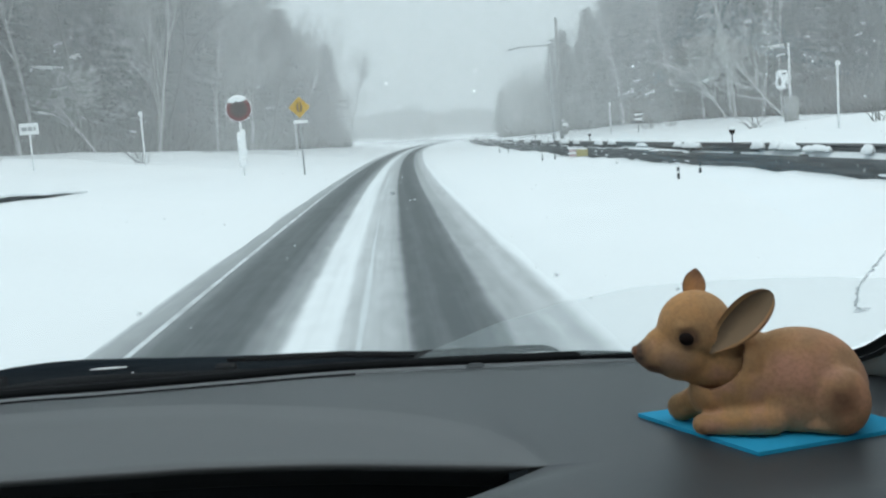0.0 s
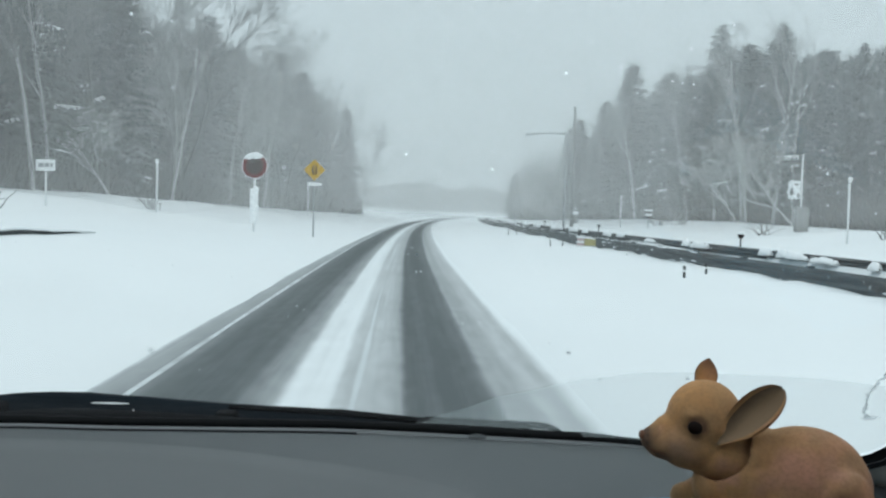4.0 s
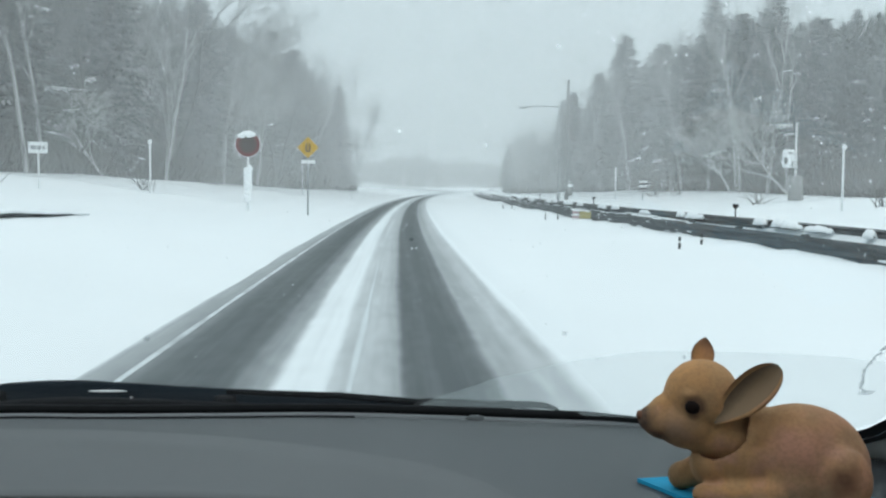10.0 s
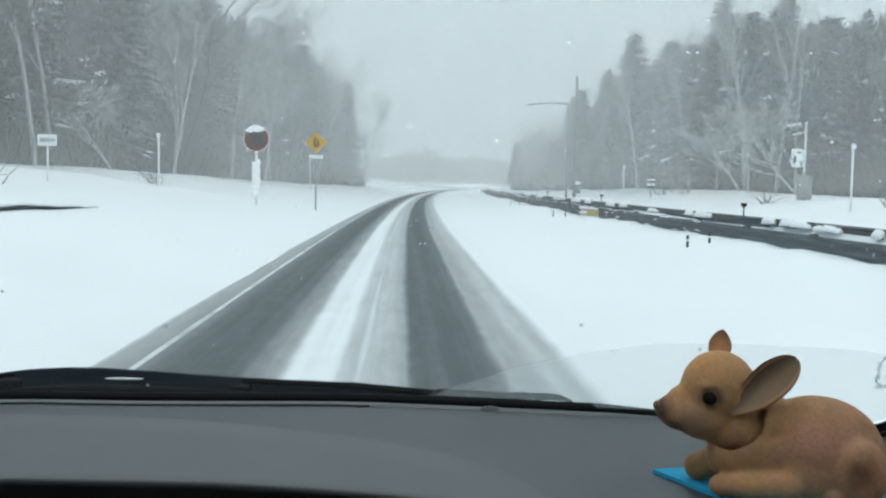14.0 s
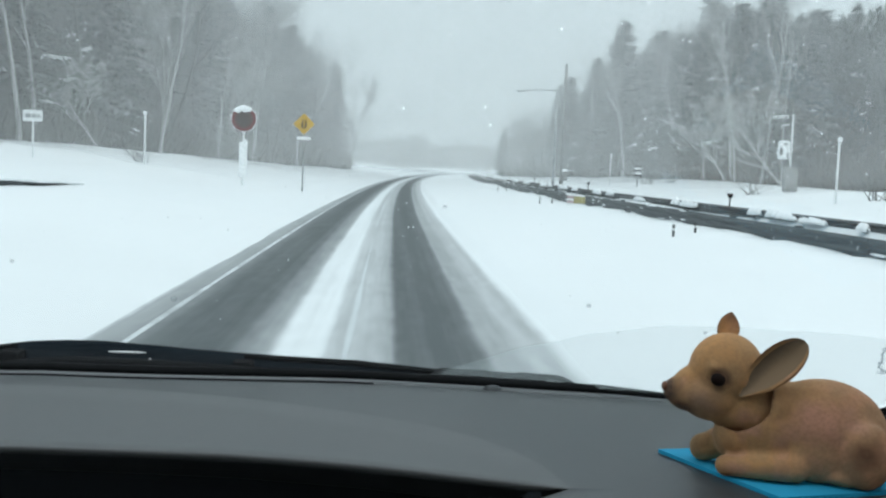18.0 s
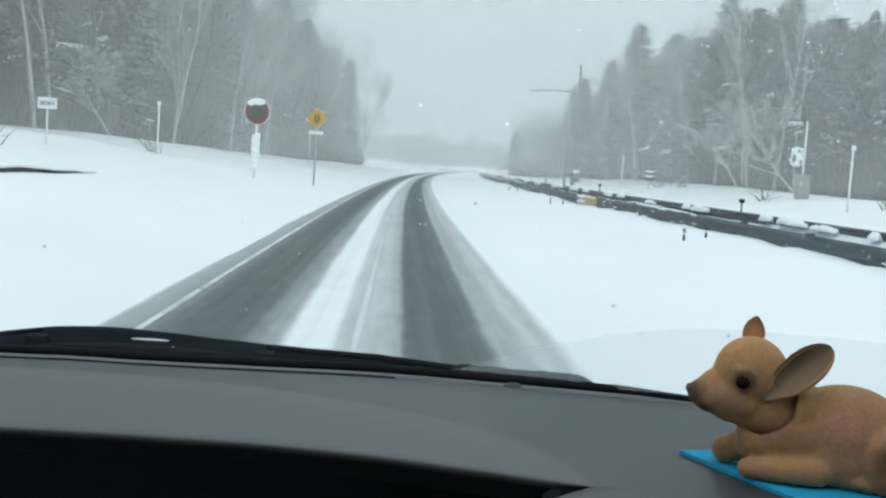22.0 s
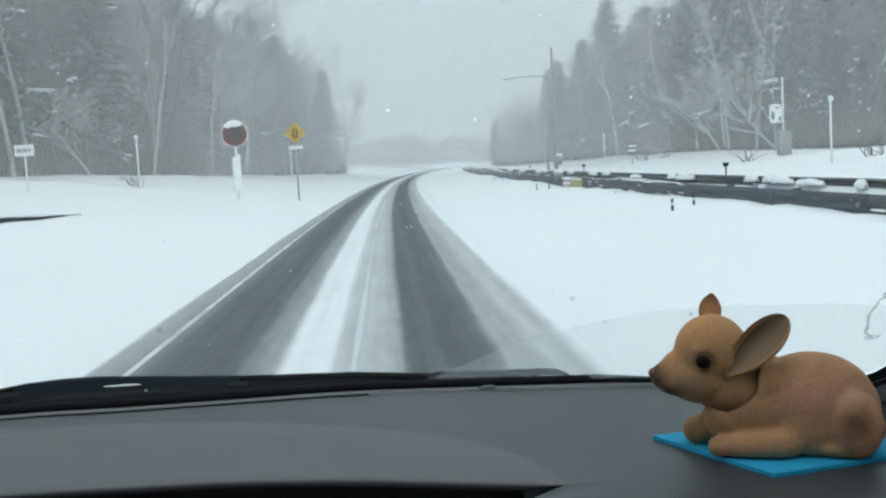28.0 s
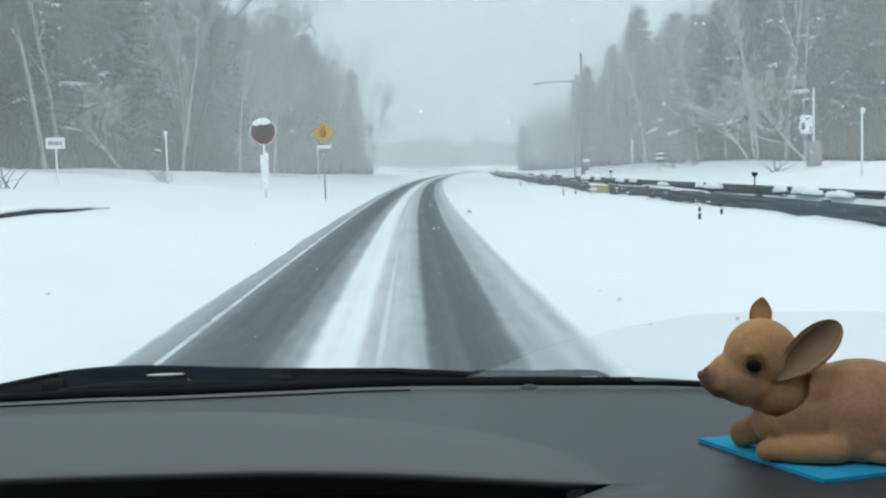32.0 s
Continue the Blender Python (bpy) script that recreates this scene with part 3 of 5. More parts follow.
def build_dashboard():
    bm = bmesh.new()
    xs = [-1.15, -1.0, -0.85, -0.7] + [-0.6 + 0.02 * i for i in range(36)] + [0.113] + [0.13 + 0.02 * i for i in range(24)]
    rows = []
    for k in range(15):
        row = []
        for x in xs:
            far = curve(SHELF, x)
            near = curve(RISE, x) if x < 0.113 else 0.712
            y = far + (near - far) * k / 14
            z = DASH - 0.002 * max(0, 1 - (far - y) / 0.03) ** 2
            row.append((x, y, z))
        rows.append(row)
    grid(bm, rows, 0)
    low = []
    for k in range(18):
        y = 0.712 - 0.26 * k / 17
        left = curve(LOWER, y)
        drop = max(0, 0.60 - y)
        row = []
        for i in range(25):
            x = left + (0.59 - left) * (i / 24) ** 1.8
            lip = max(0, 1 - (x - left) / 0.07) ** 2 * 0.030 * min(1, (0.712 - y) / 0.08)
            row.append((x, y, DASH - 2.6 * drop * drop - drop * 0.25 - lip))
        low.append(row)
    grid(bm, low, 0)
    dash = part("dashboard", bm, M_DASH, car, "dark grey grained plastic dashboard", True)
    m = dash.modifiers.new("thickness", "SOLIDIFY")
    m.thickness, m.offset, m.use_rim = 0.004, 1, False

    bm = bmesh.new()
    hx = [-1.1, -0.9, -0.7] + [-0.58 + 0.02 * i for i in range(34)] + [0.09, 0.10, 0.107, 0.113]
    rows = []
    for k in range(21):
        row = []
        for x in hx:
            a = curve(RISE, x)
            b = curve(EDGE, x)
            if k <= 14:
                y = a + (b - a) * k / 14
                h = 0.005 * min(1, (a - y) / 0.06) * min(1, (0.113 - x) / 0.25)
                z = DASH + h
            else:
                q = k - 14
                h = 0.005 * min(1, (a - b) / 0.06) * min(1, (0.113 - x) / 0.25)
                y = b - (0.0012, 0.0014, 0.001, -0.004, -0.03, -0.10)[q - 1]
                z = DASH + h - (0.0008, 0.002, 0.0045, 0.008, 0.016, 0.05)[q - 1] * min(1, (0.116 - x) / 0.03)
            row.append((x, y, z))
        rows.append(row)
    grid(bm, rows, 0)
    part("instrument_hood", bm, M_HOOD, dash, "lighter grey instrument hood", True)

    bm = bmesh.new()
    grid(bm, [[(x, 0.86, DASH - 0.03) for x in (-1.1, 0.10)], [(x, 0.85, DASH - 0.20) for x in (-1.1, 0.10)], [(x, 0.40, DASH - 0.26) for x in (-1.1, 0.10)]])
    part("instrument_recess", bm, M_RECESS, dash, "recess under the hood with its shade in the colour")
    # side wall coloured black so that it stays as dark as the shaded recess
    bm = bmesh.new()
    grid(bm, [[(0.116, 0.86, DASH - 0.012), (0.116, 0.70, DASH - 0.012), (-0.20, 0.45, DASH - 0.03)], [(0.116, 0.86, DASH - 0.26), (0.116, 0.70, DASH - 0.26), (-0.20, 0.40, DASH - 0.27)]])
    part("recess_side", bm, M_DARK, dash)

    bm = bmesh.new()
    tube(bm, [(x, curve(BASE, x) - 0.026, DASH + 0.0004) for x in [-0.75 + 0.03 * i for i in range(25)]], 0.0012, 6)
    part("seam", bm, M_DARK, dash)
    bm = bmesh.new()
    xs = [-1.0 + 0.03 * i for i in range(45)]
    grid(bm, [[(x, curve(BASE, x) - d, DASH + z) for x in xs] for d, z in ((0.003, -0.001), (0.006, 0.0006), (0.013, 0.0008), (0.0175, 0.0002), (0.019, -0.0015))])
    part("edge_strip", bm, M_EDGE, dash, "paler strip along the windscreen", True)
    bm = bmesh.new()
    ball(bm, (0.091, 1.040, DASH - 0.001), (0.011, 0.008, 0.0045), seg=14)
    part("sensor_cap", bm, M_DASH, dash, "small rounded sensor cap", True)


def build_windscreen():
    seal_pts = [(x, curve(BASE, x) + 0.003, DASH + 0.0022) for x in [-1.1 + 0.05 * i for i in range(27)]]
    corner = RIM
    glass = part("windscreen", bmesh_glass(seal_pts, corner), M_GLASS, car, "clear curved windscreen with wiped and unwiped areas", True)
    bm = bmesh.new()
    tube(bm, [p for p in seal_pts if p[0] < 0.26] + corner[:4], 0.0056, 8)
    grid(bm, [corner, [(x + 0.004, y - 0.006, z - 0.001) for x, y, z in corner], OUTER, [(x + 0.002, y - 0.008, z - 0.002) for x, y, z in OUTER]])
    part("seal", bm, M_RUBBER, glass, "black rubber seal", True)
    # unwiped film under the blade's arc, and slush left at its ends
    bm = bmesh.new()
    arc = ((0.02, 1.226), (0.05, 1.247), (0.11, 1.277), (0.168, 1.2985), (0.214, 1.310), (0.26, 1.3152), (0.32, 1.319), (0.376, 1.322), (0.42, 1.320), (0.46, 1.312))
    rows = []
    for k in range(9):
        row = []
        for i in range(45):
            x = 0.02 + 0.435 * i / 44
            top = curve(arc, x) + 0.0018 * hill(x, 0, 0.03, 3)
            low = max(1.2282 if x > 0.19 else 1.2355, curve([(p[0], p[2] + 0.001) for p in RIM[:9]], x) if x > 0.34 else 0)
            z = low + (max(top, low) - low) * k / 8
            row.append((x, glass_y(x, z) - 0.004, z))
        rows.append(row)
    grid(bm, rows)
    part("moist_film", bm, M_FILM, glass, "dull film of slush below the wiper's arc", True)
    rng = random.Random(4)
    bm = bmesh.new()
    rows = []
    for k in range(10):
        row = []
        for i in range(60):
            x = 0.028 + 0.157 * i / 59
            full = (0.0115 - 0.032 * (x - 0.028)) * min(1, 70 * (0.1855 - x), 60 * (x - 0.024)) * (1 + 0.16 * hill(x, 1, 0.014, 2)) + 0.0006 * hill(x, 3, 0.005, 1)
            q = k / 9
            row.append((x, 1.094 + 0.018 * q + 0.0015 * hill(x, k, 0.01, 5), 1.2195 + max(0, full) * math.sin(math.pi * min(1, 0.08 + 0.75 * q)) + 0.0007 * hill(x * 3, q, 0.01, 6)))
        rows.append(row)
    grid(bm, rows)
    part("slush", bm, M_SLUSH, glass, "grey slush piled at the wiper's end", True)
    bm = bmesh.new()
    crust = ((1.2875, 0.399), (1.292, 0.394), (1.301, 0.391), (1.311, 0.3875), (1.332, 0.3872), (1.368, 0.389))
    for i in range(46):
        z = 1.2875 + 0.085 * (i / 46) ** 1.2
        pts = []
        x = curve(crust, z) + rng.gauss(0, 0.0016)
        for q in range(5):
            pts.append((x, glass_y(x, z) + 0.002, z))
            z += rng.uniform(0.0002, 0.0016)
            x = curve(crust, z) + rng.gauss(0, 0.0005)
        tube(bm, pts, [r * rng.uniform(0.5, 1.2) for r in (0.0003, 0.0007, 0.0009, 0.0006, 0.0003)], 5)
    for k in range(3):
        tube(bm, [(0.392 + 0.003 * q + 0.002 * k, glass_y(0.4, 1.287) + 0.002, 1.2868 + 0.0012 * k + rng.gauss(0, 0.0003)) for q in range(5)], 0.0005, 5)
    part("ice_crust", bm, M_ICE, glass, "thin broken line of ice")
    for x, z, r in ((0.155, 1.330, 0.0022), (-0.21, 1.318, 0.0026), (0.262, 1.3085, 0.0020), (-0.335, 1.352, 0.0018), (0.19, 1.302, 0.0014), (0.02, 1.415, 0.0017)):
        bm = bmesh.new()
        ball(bm, (x, glass_y(x, z) - 0.003, z), (r, 0.0003, r * 0.8), seg=12)
        part("dried_spot", bm, M_FILM, glass, "faint dried spot on the glass", True)
    bm = bmesh.new()
    for i in range(80):
        x, z = rng.uniform(-0.55, 0.42), 1.27 + 0.36 * rng.random()
        r = 0.0002 + 0.0005 * rng.random() ** 2.5
        ball(bm, (x, glass_y(x, z) + 0.003, z), (r, r, r * rng.uniform(0.7, 1.2)), seg=6)
    part("flake", bm, M_FLAKE, glass, "snow flecks on the glass")["kind"] = "stuff"


def bmesh_glass(low, side):
    bm = bmesh.new()
    rows = []
    for k in range(13):
        z = DASH + 0.002 + 0.57 * k / 12
        edge = 0.47
        for a, b in zip(side, side[1:]):
            if a[2] <= z <= b[2]:
                edge = a[0] + (b[0] - a[0]) * (z - a[2]) / (b[2] - a[2])
        if z < 1.232:
            edge = 0.40
        rows.append([(x, glass_y(x, z), z) for x in [-1.12 + (edge + 1.12) * i / 30 for i in range(31)]])
    grid(bm, rows)
    return bm


def build_wiper():
    top = ((-0.75, 1.185), (-0.60, 1.206), (-0.50, 1.220), (-0.423, 1.2335), (-0.361, 1.2380), (-0.30, 1.2362), (-0.177, 1.2292), (-0.052, 1.2250), (0.043, 1.2235), (0.11, 1.219))
    bm = bmesh.new()
    xs = [-0.75 + 0.02 * i for i in range(43)]
    rows = []
    for dy, dz in ((-0.016, -0.030), (-0.012, -0.008), (-0.004, -0.0008), (0.004, 0.0), (0.012, -0.006), (0.016, -0.03)):
        rows.append([(x, 1.16 + dy - 0.35 * max(0, x + 0.05), curve(top, x) + dz + 0.0007 * hill(x, 1, 0.02, 2)) for x in xs])
    grid(bm, rows)
    blade = part("wiper", bm, M_ARM, car, "black windscreen wiper lying parked", True)
    bm = bmesh.new()
    tube(bm, [(x, 1.125 - 0.3 * max(0, x + 0.05), curve(top, x) - 0.018 - 0.004 * math.sin(x * 9)) for x in xs[5:37]], 0.007, 8)
    part("wiper_arm", bm, M_RUBBER, blade, "", True)
    bm = bmesh.new()
    ball(bm, (-0.053, 1.16, 1.2222), (0.004, 0.004, 0.0015), seg=12)
    part("pivot_cap", bm, M_ARM, blade, "", True)
    for x0, x1 in ((-0.74, -0.421), (-0.174, 0.108)):
        bm = bmesh.new()
        n = 16
        pts = [x0 + (x1 - x0) * i / n for i in range(n + 1)]
        tube(bm, [(x, 1.152 - 0.35 * max(0, x + 0.05), curve(top, x) - 0.0012) for x in pts], [0.0022 + 0.0012 * math.sin(math.pi * i / n) for i in range(n + 1)], 8)
        part("spoiler", bm, M_RUBBER, blade, "", True)
    for x in (-0.421, -0.174):
        bm = bmesh.new()
        z = curve(top, x)
        box(bm, x - 0.011, x + 0.011, 1.128, 1.15, z - 0.024, z - 0.004, 0.003)
        part("claw", bm, M_RUBBER, blade)
    # one long ice fleck, and two tiny glints put in as white specks
    for x, w in ((-0.30, 0.022), (-0.182, 0.0016), (-0.275, 0.0016)):
        bm = bmesh.new()
        z = curve(top, x) - (0.006 if w > 0.01 else 0.013)
        ball(bm, (x, 1.142, z), (w, 0.002, 0.0012 if w > 0.01 else 0.002), seg=10)
        part("white_fleck", bm, M_WHITE, blade)
    bm = bmesh.new()
    rows = []
    for y0, z in ((0.006, -0.012), (0.05, -0.022), (0.16, -0.055)):
        rows.append([(x, curve(BASE, x) + y0, DASH + z) for x in [-1.1 + 0.04 * i for i in range(37)]])
    grid(bm, rows)
    part("cowl", bm, M_DARK, car, "black plastic cowl below the windscreen", True)


def build_shell():
    """Doors, pillars, roof, floor and tail: they close the cabin round the eye."""
    bm = bmesh.new()
    for x in (-1.22, 0.53):
        box(bm, x - 0.03 + (0.07 if x > 0 else 0), x + 0.03 + (0.07 if x > 0 else 0), -2.2, 1.0, 0.35, 1.20 if x > 0 else 1.12, 0.015)
    box(bm, -1.19, 0.57, -2.2, 0.9, 0.32, 0.38)
    box(bm, -1.19, 0.50, -2.26, -2.2, 0.35, 1.15, 0.02)
    # upper tail and rear side boards, unseen, added to keep light off the dashboard
    box(bm, -1.19, 0.50, -2.24, -2.18, 1.15, 1.76, 0.02)
    for x in (-1.2, 0.51):
        box(bm, x - 0.02, x + 0.02, -2.18, -0.5, 1.10, 1.74, 0.01)
    part("body", bm, M_PAINT, car, "dark painted body, rear windows closed to dim the cabin")
    bm = bmesh.new()
    rows = []
    for y, z in ((1.21, 1.135), (1.5, 1.08), (1.85, 1.0), (2.05, 0.90), (2.1, 0.5)):
        rows.append([(-0.345 + u * (0.86 - 0.05 * max(0, y - 1.6)), y - 0.12 * u * u, z - 0.07 * abs(u) ** 3) for u in [i / 8 - 1 for i in range(17)]])
    grid(bm, rows)
    part("bonnet", bm, M_PAINT, car, "", True)
    bm = bmesh.new()
    grid(bm, [[(x, y, 1.80 - 0.10 * ((x + 0.345) / 0.86) ** 2 - 0.02 * ((y + 0.9) / 1.2) ** 4) for x in [-1.2 + 0.215 * i for i in range(9)]] for y in (0.22, -0.1, -0.6, -1.2, -1.8, -2.15)])
    part("roof", bm, M_LINING, car, "pale grey roof lining", True)
    for x in (-1.2, 0.51):
        for y0, y1 in ((-0.35, -0.45), (-2.1, -2.15)):
            bm = bmesh.new()
            tube(bm, [(x, y0, 1.08), (x * 0.97, y1, 1.72)], 0.045, 8)
            part("pillar", bm, M_LINING, car)
    for x0, x1 in ((0.12, -0.14), (-0.55, -0.82)):
        bm = bmesh.new()
        box(bm, x1 - 0.12, x0 + 0.12, -0.75, -0.22, 0.55, 0.72, 0.05)
        box(bm, x1 - 0.10, x0 + 0.10, -0.86, -0.70, 0.65, 1.22, 0.05)
        part("seat", bm, M_DARK, car, "", True)
    # trim on the screen pillar beside the toy
    bm = bmesh.new()
    line = [(x, y - 0.001, z) for x, y, z in OUTER]
    rows = [line]
    for d, e in ((0.02, 0.018), (0.05, 0.05), (0.09, 0.11), (0.12, 0.20)):
        rows.append([(min(x + d, 0.57), y - 0.35 * d, max(z - e, 1.2205)) for x, y, z in line])
    grid(bm, rows)
    part("pillar_trim", bm, M_TRIM, car, "pale grey plastic pillar trim", True)
    bm = bmesh.new()
    line = [(-1.10, 0.94, 1.226), (-1.17, 0.85, 1.30), (-1.19, 0.6, 1.50), (-1.15, 0.22, 1.74)]
    tube(bm, line, 0.045, 8)
    part("pillar", bm, M_TRIM, car, "", True)


def build_wheels():
    for x in (-1.10, 0.42):
        for y in (1.72, -1.35):
            bm = bmesh.new()
            ring = [(x, y + 0.25 * math.cos(k * math.tau / 28), 0.33 + 0.25 * math.sin(k * math.tau / 28)) for k in range(29)]
            tube(bm, ring, 0.085, 10, False)
            wheel = part("wheel", bm, M_RUBBER, car, "black tyre", True)
            bm = bmesh.new()
            bmesh.ops.create_cone(bm, cap_ends=True, segments=24, radius1=0.19, radius2=0.19, depth=0.14, matrix=Matrix.Translation((x, y, 0.33)) @ Matrix.Rotation(radians(90), 4, "Y"))
            part("rim", bm, M_POST, wheel)


build_wheels()
build_dashboard()
build_windscreen()
build_wiper()
build_shell()


# ---- the felt square and the toy on the dashboard ----
def build_mat():
    bm = bmesh.new()
    c = [(0.201, 0.811), (0.2555, 0.692), (0.380, 0.722), (0.330, 0.838)]
    n = 14
    rows = []
    for j in range(n + 1):
        row = []
        for i in range(n + 1):
            u, v = i / n, j / n
            x = (1 - u) * (1 - v) * c[0][0] + u * (1 - v) * c[1][0] + u * v * c[2][0] + (1 - u) * v * c[3][0]
            y = (1 - u) * (1 - v) * c[0][1] + u * (1 - v) * c[1][1] + u * v * c[2][1] + (1 - u) * v * c[3][1]
            row.append((x, y, DASH + 0.0032 + 0.0004 * hill(x, y, 0.02, 3)))
        rows.append(row)
    grid(bm, rows)
    ob = new("felt_mat", solid("felt_mat", bm, M_FELT, False))
    m = ob.modifiers.new("thickness", "SOLIDIFY")
    m.thickness, m.offset = 0.003, -1
    tagged(ob, "bright blue square of felt on the dashboard", "mat")


def remeshed(build, voxel, rounds, cut=None):
    """A soft closed form grown from overlapping balls and tubes, with a hollow cut into it."""
    bm = bmesh.new()
    build(bm)
    tmp = new("tmp", solid("tmp", bm, M_FUR))
    m = tmp.modifiers.new("r", "REMESH")
    m.mode, m.voxel_size = "VOXEL", voxel
    gone = [tmp]
    if cut:
        m = tmp.modifiers.new("s0", "SMOOTH")
        m.factor, m.iterations = 0.5, rounds
        bm = bmesh.new()
        cut(bm)
        knife = new("tmp_cut", solid("tmp_cut", bm, M_NECK))
        m = tmp.modifiers.new("b", "BOOLEAN")
        m.operation, m.object, m.solver = "DIFFERENCE", knife, "EXACT"
        m = tmp.modifiers.new("r2", "REMESH")
        m.mode, m.voxel_size = "VOXEL", voxel * 0.7
        gone.append(knife)
    m = tmp.modifiers.new("s", "SMOOTH")
    m.factor, m.iterations = 0.5, rounds
    deps = bpy.context.evaluated_depsgraph_get()
    deps.update()
    me = bpy.data.meshes.new_from_object(tmp.evaluated_get(deps))
    for o in gone:
        bpy.data.objects.remove(o)
    return me


def build_toy():
    hole = Matrix.Translation((-0.0325, -0.0028, 0.0500)) @ Matrix.Rotation(radians(-45), 4, "Y") @ Matrix.Diagonal((0.0262, 0.0262, 0.0215, 1))

    def body(bm):
        ball(bm, (0.020, 0, 0.036), (0.046, 0.030, 0.0375), seg=32)
        ball(bm, (0.018, 0, 0.014), (0.050, 0.026, 0.015), seg=24)
        ball(bm, (-0.018, 0, 0.033), (0.036, 0.028, 0.034), seg=32)
        ball(bm, (-0.014, 0, 0.050), (0.022, 0.026, 0.022), seg=24)
        ball(bm, (-0.040, 0, 0.026), (0.018, 0.022, 0.020), seg=24)
        ball(bm, (0.040, 0, 0.029), (0.029, 0.031, 0.033), seg=32)
        for v in (-1, 1):
            ball(bm, (0.049, 0.023 * v, 0.024), (0.019, 0.0125, 0.0245), seg=24)
            ball(bm, (0.040, 0.018 * v, 0.0070), (0.024, 0.012, 0.0075), seg=20)
        tube(bm, [(-0.046, -0.024, 0.0072), (-0.030, -0.026, 0.0090), (-0.005, -0.026, 0.0105), (0.006, -0.022, 0.012)], [0.0072, 0.0090, 0.0105, 0.009], 14)
        ball(bm, (-0.047, -0.024, 0.0075), (0.0085, 0.0095, 0.0080), seg=16)
        ball(bm, (0.002, -0.023, 0.011), (0.010, 0.011, 0.0115), seg=16)
        ball(bm, (0.018, -0.0165, 0.022), (0.030, 0.0130, 0.0225), seg=24)
        tube(bm, [(-0.064, 0.012, 0.0100), (-0.048, 0.013, 0.017), (-0.028, 0.014, 0.022)], [0.0100, 0.0135, 0.014], 14)
        ball(bm, (-0.064, 0.014, 0.0100), (0.011, 0.0105, 0.0110), seg=16)

    def hollow(bm):
        ball(bm, (0, 0, 0), (1, 1, 1), hole, seg=36)

    def head(bm):
        ball(bm, (-0.0510, 0, 0.0745), (0.0280, 0.0255, 0.0285), seg=32)
        ball(bm, (-0.0590, 0, 0.0570), (0.0270, 0.0225, 0.0215), seg=28)
        ball(bm, (-0.0780, 0, 0.0570), (0.0170, 0.0150, 0.0150), seg=24)
        ball(bm, (-0.0735, 0, 0.0660), (0.0150, 0.0130, 0.0110), seg=24)
        ball(bm, (-0.0895, 0, 0.0575), (0.0080, 0.0095, 0.0090), seg=20)
        ball(bm, (-0.041, 0, 0.0485), (0.0235, 0.0200, 0.0215), seg=24)
        tube(bm, [(-0.041, 0, 0.056), (-0.0265, 0, 0.0445), (-0.018, 0, 0.035)], [0.0215, 0.0222, 0.019], 20)
        ball(bm, (-0.030, 0, 0.0660), (0.0165, 0.0175, 0.0155), seg=20)
        # brow over each eye
        for v in (-1, 1):
            ball(bm, (-0.060, 0.0175 * v, 0.0795), (0.010, 0.0078, 0.0042), seg=14)

    made = bmesh.new()
    inv = hole.inverted()
    for me, cut in ((remeshed(body, 0.0015, 9, hollow), True), (remeshed(head, 0.0015, 12), False)):
        n0 = len(made.faces)
        if not cut:
            head_from = len(made.verts)
        made.from_mesh(me)
        made.faces.ensure_lookup_table()
        for f in made.faces[n0:]:
            # faces inside the collar are coloured dark for the shade in there
            f.material_index = 3 if cut and (inv @ f.calc_center_median()).length < 1.04 else 0
        bpy.data.meshes.remove(me)

    def ear(base, tip, side, width, cup, lining, taper):
        """A leaf-shaped hollow ear; its lining looks to the side given."""
        base, tip, side = Vector(base), Vector(tip), Vector(side).normalized()
        ax = (tip - base)
        wide = ax.cross(side).normalized()
        face = wide.cross(ax).normalized()
        if face.dot(side) < 0:
            face = -face
        for depth, mat in ((0.0, lining), (-0.0026, 0)):
            rows = []
            for k in range(17):
                s = (1 - math.cos(math.pi * k / 16)) / 2
                w = width * max(0.02, math.sin(math.pi * min(0.9999, s ** 1.3))) ** taper * min(1, 0.62 + 1.2 * s)
                row = []
                for i in range(13):
                    u = i / 6 - 1
                    edge = 1.0 if depth == 0 else 1.12
                    bow = cup * (abs(u) ** 1.7 - 0.6) * min(1, 2.5 * (1 - s) + 0.15, 1.3 * s) + depth * (1 - 0.9 * abs(u) ** 4)
                    row.append(base + ax * s + wide * (w * u * edge) + face * bow)
                rows.append(row)
            n0 = len(made.faces)
            grid(made, rows, mat)
            made.faces.ensure_lookup_table()
            for i, f in enumerate(made.faces[n0:]):
                if i % 12 in (0, 11):
                    f.material_index = 0

    ear((-0.0450, -0.0232, 0.0600), (-0.0015, -0.0280, 0.1030), (-0.30, -1, 0.10), 0.0122, 0.0085, 2, 0.45)
    ear((-0.0525, 0.010, 0.086), (-0.0455, 0.018, 0.1165), (0.35, -1, 0.1), 0.0088, 0.003, 0, 0.75)
    for v in (-1, 1):
        ball(made, (-0.0605, 0.0222 * v, 0.0715), (0.0060, 0.0036, 0.0052), seg=18, mat=1)
    ball(made, (-0.0958, -0.0005, 0.0600), (0.0028, 0.0052, 0.0038), seg=14, mat=3)
    # line of the mouth
    tube(made, [(-0.0945, -0.0045, 0.0530), (-0.088, -0.0096, 0.0505), (-0.080, -0.0128, 0.0490)], [0.0005, 0.0007, 0.0004], 6, True, 3)
    # the head sits loose in its collar, turned a little aside
    made.verts.ensure_lookup_table()
    bmesh.ops.rotate(made, cent=(-0.035, 0, 0), matrix=Matrix.Rotation(radians(11), 3, "Z"), verts=made.verts[head_from:])
